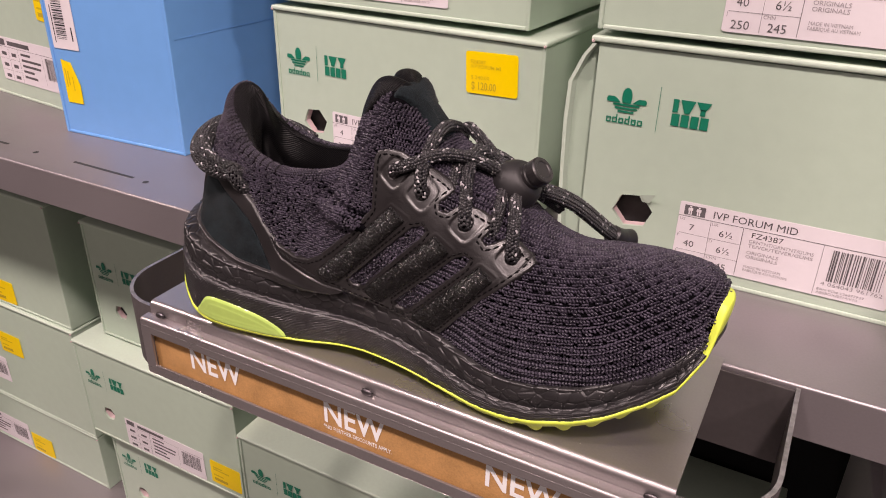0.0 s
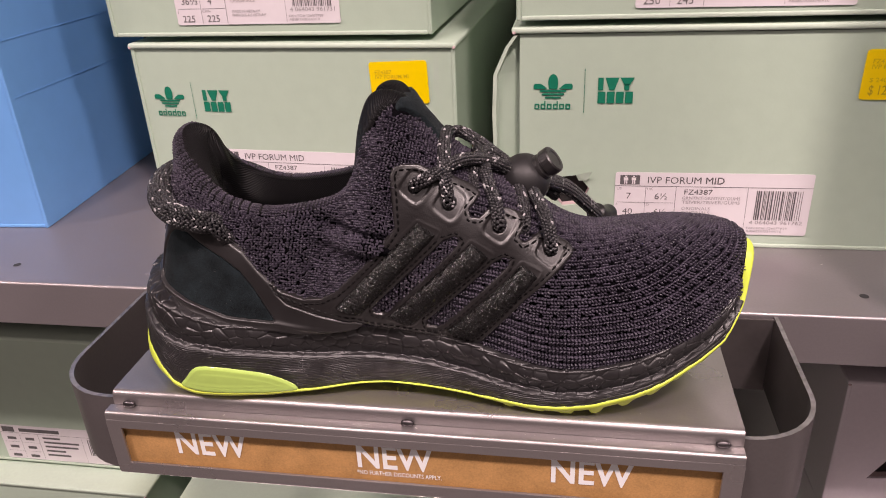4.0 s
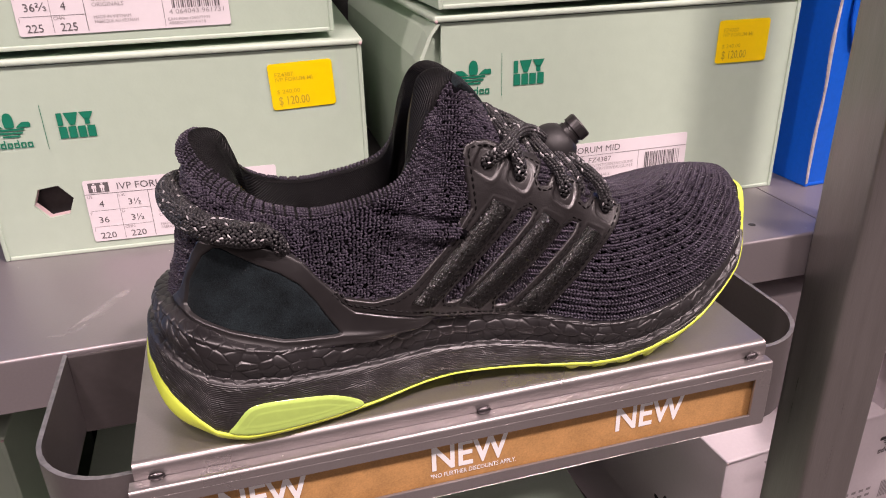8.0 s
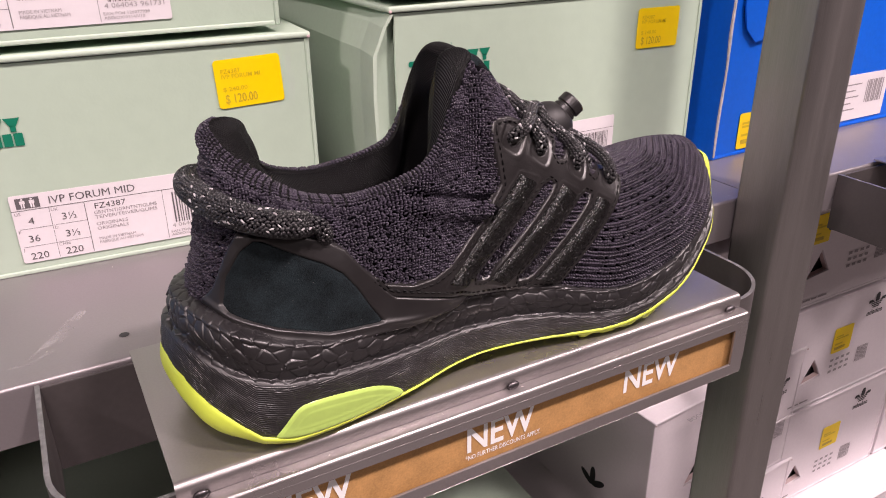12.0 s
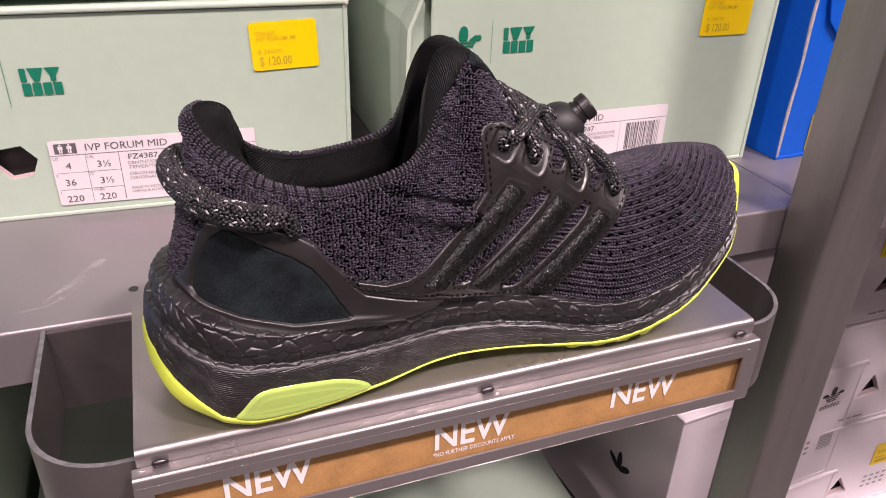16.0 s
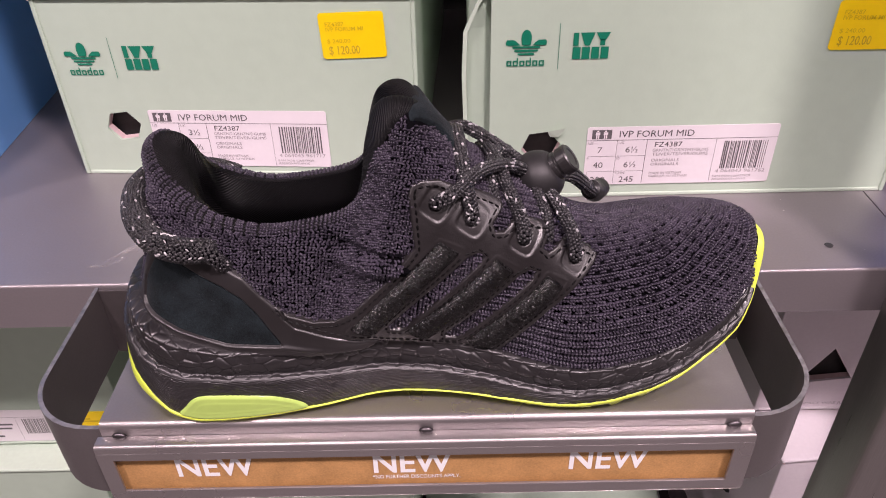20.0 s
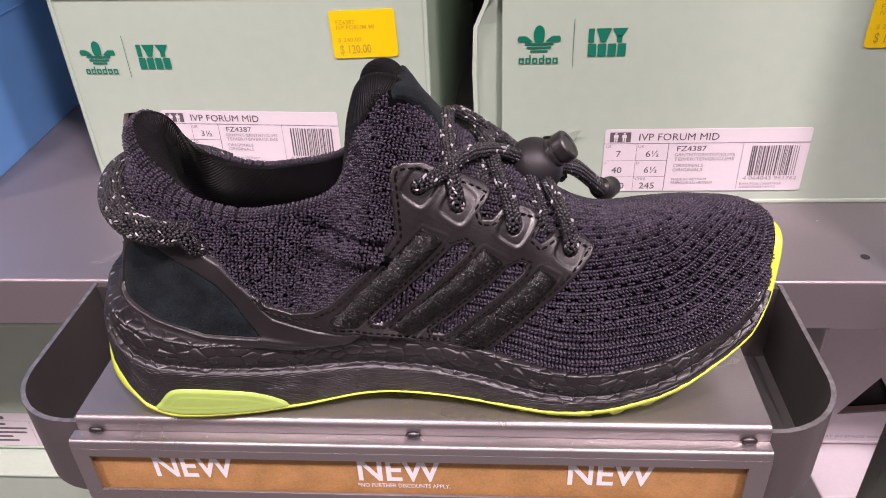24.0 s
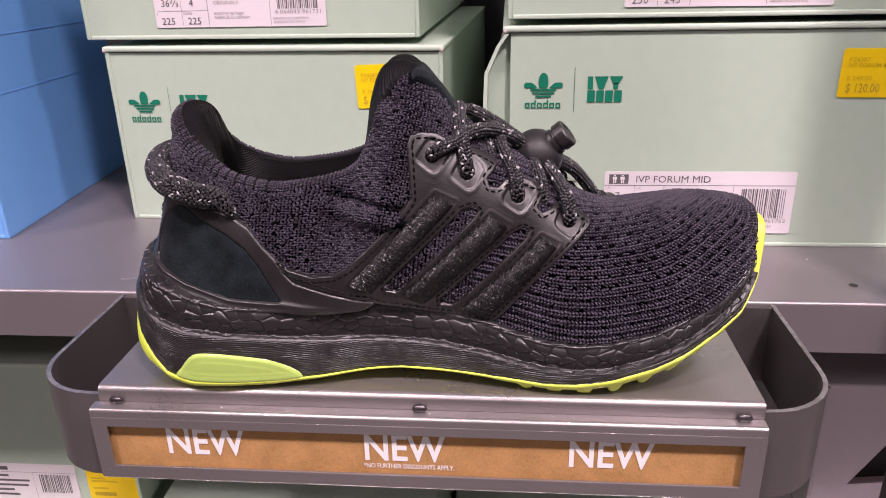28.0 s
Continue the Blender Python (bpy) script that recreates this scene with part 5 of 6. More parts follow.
pad = np.convolve(np.pad(pad, 12, "edge"), np.ones(25) / 25, "valid")[:, None]
heel_end = smooth(3.0, 0.2, np.abs(u_rim - 16))[:, None]
across = np.column_stack([inn, np.zeros(len(rim))])
rows = []
for k in range(9):
    ang = math.pi * k / 8
    rows.append(rim + up * (pad * (0.75 - 0.10 * heel_end) * math.sin(ang)) + across * (pad * (1 - math.cos(ang))))
for add, drop in ((0.0016, -0.006), (0.0028, -0.012), (0.0016, -0.018), (-0.0006, -0.025), (0.0004, -0.040)):
    q = rim + across * (2 * pad + add + 0.001 * heel_end)
    q[:, 2] = np.maximum(q[:, 2] + drop, 1.052)
    rows.append(q)
last = rows[-1].copy()
last[:, 2] = 1.052
rows.append(last)
L = spline(np.stack(rows, 0).reshape(len(rows), -1), np.linspace(0, len(rows) - 1, 70)).reshape(70, len(rim), 3).transpose(1, 0, 2)
la, lb = lengths(L)
part("lining", sheet(L, np.stack([la.mean(1, keepdims=True) + 0 * la, lb], -1)), LINING, shoe, "smooth ribbed black lining")
sock = [(x, y, 1.0525) for x, y in np.column_stack([np.linspace(-0.125, 0.03, 24), 0.047 - 0.033 * np.sqrt(np.clip(1 - ((np.linspace(-0.125, 0.03, 24) + 0.0475) / 0.0775) ** 2, 0, 1))])]
sock += [(x, 0.094 - y, z) for x, y, z in sock[::-1]]
part("insole", (sock, [tuple(range(len(sock)))]), LINING, shoe, "black insole")

# cage with three stripes
CAGE = [(-0.0038, 1.1188), (-0.0024, 1.1224), (0.0012, 1.1234), (0.0084, 1.1227), (0.0133, 1.12), (0.0223, 1.116), (0.0313, 1.1115), (0.0345, 1.1086), (0.0326, 1.1061),
        (0.0301, 1.1038), (0.031, 1.1012), (0.0344, 1.1007), (0.0374, 1.1032), (0.0405, 1.104), (0.0468, 1.1016), (0.053, 1.0982), (0.0547, 1.096), (0.0527, 1.0933)]
CAGE += [(0.0512, 1.0911), (0.0532, 1.0892), (0.0561, 1.09), (0.0594, 1.0914), (0.0652, 1.0898), (0.0711, 1.0864), (0.0752, 1.0834), (0.0741, 1.0813), (0.0547, 1.0647),
         (0.0353, 1.0412), (0.0312, 1.0385), (0.0163, 1.042), (0.0031, 1.0438), (-0.0162, 1.0473), (-0.0251, 1.0512), (-0.0346, 1.0543), (-0.0447, 1.0563)]
CAGE += [(-0.0572, 1.0592), (-0.0619, 1.0662), (-0.0632, 1.0698), (-0.0569, 1.0646), (-0.0463, 1.0621), (-0.0369, 1.0635), (-0.0301, 1.0675), (-0.0155, 1.0813), (-0.0091, 1.0874),
         (-0.0019, 1.0969), (-0.0029, 1.1091)]
SLOTS = [[(0.0198, 1.0922), (0.0245, 1.0935), (0.0262, 1.0918), (0.0245, 1.089), (-0.0072, 1.0557), (-0.0102, 1.0545), (-0.0144, 1.0555), (-0.0144, 1.0583)],
         [(0.0412, 1.082), (0.0453, 1.0838), (0.0477, 1.0827), (0.0465, 1.0799), (0.0177, 1.0497), (0.0146, 1.048), (0.0098, 1.0484), (0.0097, 1.0512)]]
STRIPES = [[(0.0086, 1.0993), (0.0167, 1.0957), (-0.0212, 1.0555), (-0.0313, 1.0586)], [(0.0314, 1.0904), (0.0393, 1.0854), (0.002, 1.0492), (-0.0076, 1.0529)],
           [(0.053, 1.0803), (0.0601, 1.0762), (0.0312, 1.0427), (0.0184, 1.0454)]]
EYELETS = [(0.0071, 1.1139), (0.0217, 1.1067), (0.0430, 1.0964), (0.0650, 1.0848)]


def cage_distance(x, z):
    d = inside(CAGE, x, z)
    for s in SLOTS:
        d = np.maximum(d, -inside(s, x, z))
    for ex, ez in EYELETS:
        d = np.maximum(d, 0.0022 - np.hypot(x - ex, z - ez))
    return d


def cage_height(x, z, d):
    h = 0.0018 * smooth(0.0003, -0.0006, d) - 0.0008 * smooth(-0.0002, 0.0008, d)
    for ex, ez in EYELETS:
        # moulded dish round each eyelet
        along, across = (x - ex) * 0.80 - (z - ez) * 0.60, (x - ex) * 0.60 + (z - ez) * 0.80
        r = (np.abs(along / 0.0060) ** 4 + np.abs(across / 0.0056) ** 4) ** 0.25
        h -= 0.00050 * smooth(1.0, 0.88, r) - 0.00012 * np.exp(-((r - 1.12) / 0.14) ** 2)
    for s in STRIPES:
        h += 0.00015 * np.exp(-((inside(s, x, z) - 0.0012) / 0.0006) ** 2)
    return h


cage = part("cage", patch(cage_distance, (-0.066, 0.078, 1.036, 1.126), cage_height, step=0.0004), LEATHER, shoe, "smooth black cage with slots and eyelets")


def widened(corners, by):
    """A stripe's corners, moved outwards across it."""
    c = [np.array(q) for q in corners]
    top, foot = (c[1] - c[0]) / np.linalg.norm(c[1] - c[0]), (c[2] - c[3]) / np.linalg.norm(c[2] - c[3])
    return [c[0] - top * by, c[1] + top * by, c[2] + foot * by, c[3] - foot * by]


def satin(corners, seed):
    """A padded stripe of satin stitch: threads lie side by side across it, each a little higher or lower than the next."""
    rnd = np.random.RandomState(seed)
    c = [np.array(q) for q in corners]
    tall = int(np.linalg.norm((c[2] + c[3] - c[0] - c[1]) / 2) / 0.000125)
    wide = 22
    thread, pts = np.floor(np.arange(tall) / 4).astype(int), np.zeros((tall, wide, 3))
    lift = rnd.uniform(-1, 1, tall)
    for i in range(tall):
        for j in range(wide):
            v = j / (wide - 1)
            u = i / (tall - 1) + 0.030 * (v - 0.5)
            k_ = thread[i]
            edge_ = 0.0005 * (lift[k_] * (v < 0.04) - lift[-k_ - 1] * (v > 0.96))
            p2 = (c[0] * (1 - v) + c[1] * v) * (1 - u) + (c[3] * (1 - v) + c[2] * v) * u
            dome_ = math.sqrt(max(1 - abs(2 * v - 1) ** 2.6, 0))
            ridge = 0.00026 * math.sin(math.pi * ((i % 4) + 0.5) / 4) + 0.00008 * lift[k_]
            ends_ = min(1, i / 10, (tall - 1 - i) / 10)
            p3, n3 = on_surface(p2[0] + edge_, p2[1], 0.0008 + (0.0034 * dome_ + ridge) * ends_)
            pts[i, j] = p3 if p3 is not None else pts[i, j - 1]
    return sheet(pts)


for k, s in enumerate(STRIPES):
    part("stripe", satin(widened(s, 0.0008), 40 + k), SATIN, cage, "raised satin-stitched stripe")


def inset(poly, by):
    p = np.asarray(poly, float)
    d = np.roll(p, -1, 0) - np.roll(p, 1, 0)
    n = np.stack([d[:, 1], -d[:, 0]], 1) / (np.linalg.norm(d, axis=1, keepdims=True) + 1e-12)
    area = 0.5 * np.sum(p[:, 0] * np.roll(p[:, 1], -1) - np.roll(p[:, 0], -1) * p[:, 1])
    return (p - n * by * (1 if area > 0 else -1)).tolist()


part("stitching", stitches(inset(CAGE, 0.0024), 0.0019), STITCH, cage, "line of black stitches")
for s in SLOTS:
    part("stitching", stitches(inset(s, -0.0021), 0.0019), STITCH, cage, "line of black stitches")

# heel counter with a suede panel
COUNTER = [(-0.1119, 1.0944), (-0.0877, 1.0918), (-0.0795, 1.0887), (-0.0723, 1.0834), (-0.0661, 1.0748), (-0.0612, 1.0692), (-0.0576, 1.0635), (-0.0531, 1.0592), (-0.0425, 1.0566),
           (-0.0328, 1.0541), (-0.0205, 1.0490), (-0.0330, 1.0440), (-0.0470, 1.0435), (-0.0601, 1.0440), (-0.0767, 1.0440), (-0.0898, 1.0460), (-0.1018, 1.0500), (-0.1117, 1.0545),
           (-0.1189, 1.0600), (-0.1236, 1.0630), (-0.1300, 1.0640), (-0.1227, 1.0728), (-0.1180, 1.0836), (-0.1150, 1.0895)]
SUEDE_EDGE = [(-0.106, 1.0914), (-0.1025, 1.091), (-0.0807, 1.0799), (-0.0739, 1.0744), (-0.0686, 1.0667), (-0.0637, 1.0575), (-0.0589, 1.0499), (-0.0613, 1.0491), (-0.0812, 1.0508),
              (-0.1008, 1.0573), (-0.117, 1.0641), (-0.1193, 1.0667), (-0.1174, 1.077), (-0.111, 1.0877)]


def counter_height(x, z, d):
    s = inside(SUEDE_EDGE, x, z)
    lip = 0.0009 * np.exp(-((z - np.interp(x, [-0.13, -0.118, -0.10, -0.08, -0.05, -0.02], [1.068, 1.0640, 1.0570, 1.0508, 1.0480, 1.0475])) / 0.0013) ** 2)
    return 0.0022 * smooth(0.0002, -0.0012, d) - 0.0006 * smooth(-0.0002, 0.0008, d) - 0.0016 * smooth(0.0004, -0.0008, s) + lip


counter = part("heel_counter", patch(lambda x, z: inside(COUNTER, x, z), (-0.132, -0.020, 1.040, 1.097), counter_height, lean=0.4), MOULDED, shoe, "smooth moulded black heel counter")
part("suede_panel", patch(lambda x, z: inside(SUEDE_EDGE, x, z), (-0.121, -0.057, 1.047, 1.093), lambda x, z, d: 0.0016 * smooth(0.0006, -0.0008, d), lean=0.4, keep=0.0004), SUEDE, counter, "blue-black suede panel")

bm = bmesh.new()
spot = random.Random(3)
for k in range(24):
    sx, sz = spot.uniform(-0.115, -0.064), spot.uniform(1.052, 1.088)
    if float(inside(SUEDE_EDGE, np.array([sx]), np.array([sz]))[0]) > -0.002:
        continue
    p_, n_ = on_surface(sx, sz, 0.0018, lean=0.4)
    if p_ is None:
        continue
    turn_ = n_.to_track_quat("Z", "Y").to_matrix().to_4x4() @ Matrix.Rotation(spot.uniform(0, 3.1), 4, "Z")
    bmesh.ops.create_cube(bm, size=0.00011, matrix=Matrix.Translation(p_) @ turn_ @ Matrix.Diagonal((spot.choice((1.0, 1.4, 5.0)), 1.0, 0.6, 1)))
tagged(part("lint", bm, LINT, counter, "pale lint and dust specks"), kind="stuff")

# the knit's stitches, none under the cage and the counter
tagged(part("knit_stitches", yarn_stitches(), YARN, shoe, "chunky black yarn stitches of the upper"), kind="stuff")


def rim_stitches():
    """Stitches that carry the knit over the top of the padded rim, all round but at the tongue."""
    rnd = np.random.RandomState(33)
    run = np.concatenate([[0], np.cumsum(np.linalg.norm(np.diff(L[:, 10], axis=0), axis=1))])
    C, T1, T2, slant, out = [], [], [], [], []
    for k, at in enumerate(np.arange(0.001, run[-1], 0.00146)):
        i = min(int(np.searchsorted(run, at)), len(run) - 2)
        end = int(np.interp(abs(u_rim[i] - 16), [0, 1.0, 2.0, 3.0, 5.0, 5.8, 6.2], [15, 16, 22, 25, 24, 10, 0]))
        if end < 2:
            continue
        line = L[i]
        far_ = np.concatenate([[0], np.cumsum(np.linalg.norm(np.diff(line[: end + 1], axis=0), axis=1))])
        bs = np.arange(0.0002, far_[-1], 0.00120)
        bs = bs + rnd.uniform(-0.00015, 0.00015, len(bs))
        pos = np.stack([np.interp(bs, far_, line[: end + 1, q]) for q in range(3)], 1)
        nxt = np.stack([np.interp(bs, far_, L[i + 1, : end + 1, q]) for q in range(3)], 1)
        more = np.stack([np.interp(bs + 0.0005, far_, line[: end + 1, q]) for q in range(3)], 1) - np.stack([np.interp(bs - 0.0005, far_, line[: end + 1, q]) for q in range(3)], 1)
        C.append(pos), T1.append(nxt - pos), T2.append(more)
        slant.append(np.where((np.arange(len(bs)) + k // 3) % 2 == 0, 0.6, -0.6) + rnd.uniform(-0.4, 0.4, len(bs)))
        out.append(pos - (rim[i] + across[i] * pad[i] - np.array([0, 0, 0.004])))
    C, T1, T2, slant, out = (np.concatenate(q) for q in (C, T1, T2, slant, out))
    T1 /= np.linalg.norm(T1, axis=1, keepdims=True) + 1e-12
    nn = np.cross(T1, T2)
    nn /= np.linalg.norm(nn, axis=1, keepdims=True) + 1e-12
    nn *= np.sign((nn * out).sum(1, keepdims=True))
    T2 = np.cross(nn, T1)
    slant = slant[:, None]
    e1, e2 = T1 * np.cos(slant) + T2 * np.sin(slant), T2 * np.cos(slant) - T1 * np.sin(slant)
    S = rnd.uniform(0.85, 1.1, (len(C), 1)) * np.ones((1, 3))
    return bead_mesh(C, e1, e2, nn, S, 0.00092, 0.00056, 0.00080)


tagged(part("rim_stitches", rim_stitches(), YARN, shoe, "black yarn stitches over the padded rim"), kind="stuff")

# midsole and outsole
GEL_EDGE = [(-0.1120, 1.0150), (-0.1088, 1.0192), (-0.1052, 1.0238), (-0.1022, 1.0264), (-0.0985, 1.0274), (-0.0930, 1.0273), (-0.0860, 1.0265), (-0.0780, 1.0252), (-0.0700, 1.0235), (-0.0640, 1.0212), (-0.0590, 1.0184), (-0.0548, 1.0148), (-0.0560, 1.0122), (-0.071, 1.0114), (-0.0959, 1.0120), (-0.1068, 1.0132)]
u_s = np.concatenate([np.linspace(0, 17, 1100), np.linspace(17, 32, 120)[1:-1]])
px, py = spline(PLAN, u_s, closed=True).T
lines = [sole_line(u_s, -0.0060, SOLE_LOW), sole_line(u_s, 0.0000, SOLE_LOW)]
low, mid, topz = (np.interp(px, SOLE_X, h) for h in (SOLE_LOW, SOLE_MID, SOLE_TOP))
lean_in = smooth(-0.118, -0.140, px) * 0.0048
for f_, out in ((0.25, 0.0006), (0.5, 0.0008), (0.75, 0.0006), (0.92, 0.0006)):
    q = sole_line(u_s, out - lean_in * 0.4 * f_ - 0.0040 * smooth(0.144, 0.153, px) * smooth(0.030, 0.044, py), SOLE_LOW)
    q[:, 2] = low + (mid - low) * f_
    lines.append(q)
for f_, out in ((0.0, -0.0001), (0.06, -0.0025), (0.35, -0.0017), (0.6, -0.0011), (0.85, -0.0020), (1.0, -0.0034), (1.0, -0.0150)):
    q = sole_line(u_s, out - lean_in * (0.4 + 0.6 * f_) - 0.0040 * smooth(0.144, 0.153, px) * smooth(0.030, 0.044, py), SOLE_LOW)
    q[:, 2] = mid + (topz - mid) * f_ + (0.0004 if out < -0.006 else 0)
    lines.append(q)
M = spline(np.stack(lines, 0).reshape(len(lines), -1), np.linspace(0, len(lines) - 1, 200)).reshape(200, len(u_s), 3).transpose(1, 0, 2)
ma, mb = lengths(M)
ma = ma.mean(1, keepdims=True) + 0 * ma
MN = normals(M)
if MN[530, 72, 1] > 0:
    MN = -MN
level = np.linspace(0, len(lines) - 1, 200)[None]
band_up, band_low = smooth(5.9, 6.5, level) * smooth(12.0, 11.4, level), smooth(1.0, 1.4, level) * smooth(5.7, 5.3, level)
r = np.random.RandomState(5)
tall, wide_ = 0.0064, 0.0066
cells = np.array([((i + (k % 2) * 0.5 + r.uniform(-0.42, 0.42)) * wide_, (k + r.uniform(-0.40, 0.40)) * tall) for i in range(int(ma.max() / wide_) + 2) for k in range(int(mb.max() * 1.25 / tall) + 2)])
cells = cells[np.argsort(cells[:, 0])]
tilt = r.uniform(-0.075, 0.075, (len(cells), 2))
rise = r.uniform(-0.00014, 0.00014, len(cells))
flat = np.stack([ma, mb * 1.25], -1).reshape(-1, 2)
near1, near2, facet = np.full(len(flat), 9.0), np.full(len(flat), 9.0), np.zeros(len(flat))
for c0 in range(0, len(flat), 4000):
    part_ = flat[c0 : c0 + 4000]
    lo = np.searchsorted(cells[:, 0], part_[:, 0].min() - 0.02)
    some = cells[lo : np.searchsorted(cells[:, 0], part_[:, 0].max() + 0.02)]
    dd = np.sqrt(((part_[:, None] - some[None]) ** 2).sum(-1))
    best = dd.argmin(1)
    facet[c0 : c0 + 4000] = ((part_ - some[best]) * tilt[lo + best]).sum(1) + rise[lo + best]
    dd.partition(1, axis=1)
    near1[c0 : c0 + 4000], near2[c0 : c0 + 4000] = dd[:, 0], dd[:, 1]
pebble = smooth(0.0, 0.0014, near2 - near1).reshape(ma.shape)
facet = facet.reshape(ma.shape) * (0.35 + 0.65 * pebble)
dome = np.clip(near1 / 0.005, 0, 1).reshape(ma.shape) ** 2
relief = band_up * (0.00034 * pebble - 0.00030 * dome + facet) + band_low * (0.00008 * pebble - 0.00010 * dome + 0.6 * facet)
relief = relief * smooth(0.1515, 0.144, M[..., 0])
relief = relief * np.where(M[..., 1] < 0.04, smooth(0.0002, 0.0026, inside(GEL_EDGE, M[..., 0], M[..., 2])), 1)
M2 = M + MN * relief[..., None]
part("midsole", sheet(M2, np.stack([ma, mb], -1), closed=True), FOAM, shoe, "pebbled black foam midsole")
grooved = FOAM.copy()
grooved.name = "grooved_foam_sole"
fine_lines(grooved)
for ob in shoe.children:
    if ob.name.startswith("midsole"):
        ob.data.materials.append(grooved)
        rows_ = (np.linspace(0, len(lines) - 1, 200)[:-1] < 5.6).astype(np.int32)
        ob.data.polygons.foreach_set("material_index", np.tile(rows_, len(ob.data.polygons) // 199))
SMOOTH_SOLE = tree_of(np.concatenate([M, M[:1]]))

lug = 0.0010 - 0.0030 * np.sqrt(np.clip(np.sin(2 * np.pi * ma[:, 0] / 0.0135), 0, 1)) * smooth(0.020, 0.055, px) + 0.0003 * np.sin(2 * np.pi * ma[:, 0] / 0.0165)
foot = np.interp(px, SOLE_X, SOLE_FOOT)
toe_rise = np.where(py > 0.05, smooth(0.134, 0.150, px), smooth(0.1496, 0.1538, px)) * 0.0145
heel_rise = smooth(-0.1300, -0.1415, px) * 0.001
rows = []
for out, f_ in ((-0.020, -0.0), (-0.0060, 0.0), (-0.0030, 0.10), (-0.0004, 0.45), (0.0010, 0.8), (0.0007, 1.0), (-0.0012, 1.06)):
    q = sole_line(u_s, out + smooth(-0.118, -0.136, px) * (0.0030 if 0.05 < f_ < 0.7 else 0.0016 if f_ < 0.9 else 0.0008) - smooth(0.147, 0.1545, px) * (0.0012 if f_ > 1.03 else 0.0002 if f_ > 0.9 else 0) - lean_in * 0.3 * max(f_, 0) , SOLE_FOOT)
    top_ = low + 0.0004 + toe_rise + heel_rise
    bottom = np.maximum(foot + lug * (1.0 if f_ < 0.3 else 0.15), 1.0072)
    q[:, 2] = bottom + (top_ - bottom) * f_
    rows.append(q)
O = spline(np.stack(rows, 0).reshape(len(rows), -1), np.linspace(0, len(rows) - 1, 30)).reshape(30, len(u_s), 3).transpose(1, 0, 2)
part("outsole", sheet(O, None, closed=True), RUBBER, shoe, "bright lime rubber outsole")
def gel_height(x, z, d):
    return 0.0009 * smooth(0.0006, -0.0016, d) + 0.00012 * smooth(-0.0034, -0.0046, d) - 0.0022 * smooth(0, 0.0009, d)


part("heel_insert", patch(lambda x, z: inside(rounded_poly(GEL_EDGE), x, z), (-0.113, -0.052, 1.009, 1.030), gel_height, SMOOTH_SOLE, step=0.0003), GEL, shoe, "translucent pale lime insert")

# tongue tab of suede
def tab_mesh():
    """A suede tab over the tongue's front, from one side of its ridge to the other."""
    n, m = 34, 40
    us = np.linspace(7.15, 8.92, n)
    vs = np.concatenate([np.linspace(0.925, 1.0, m // 2), np.linspace(1.0, 0.88, m // 2)])
    near, far = upper_points(us, vs[: m // 2]), upper_points(32 - us, vs[m // 2 :])
    G_ = np.concatenate([near, far], 1)
    G_ = spline(G_.transpose(1, 0, 2).reshape(m, -1), np.linspace(0, m - 1, m)).reshape(m, n, 3).transpose(1, 0, 2)
    for _ in range(3):
        G_[:, 1:-1] = (G_[:, :-2] + 2 * G_[:, 1:-1] + G_[:, 2:]) / 4
    Nn = normals(G_)
    if Nn[n // 2, m // 2, 2] < 0:
        Nn = -Nn
    s_, w_ = np.linspace(0, 1, n)[:, None], np.abs(np.linspace(-1, 1, m))[None]
    off = 0.0019 * smooth(0, 0.10, s_) * smooth(0, 0.08, 1 - s_) * smooth(0, 0.14, 1 - w_) - 0.0004 + 0.0004 * smooth(0.12, 0.2, 1 - w_)
    return sheet(G_ + Nn * off[..., None])


part("tongue_tab", tab_mesh(), SUEDE, shoe, "dark suede tab on the tongue", smooth=True)


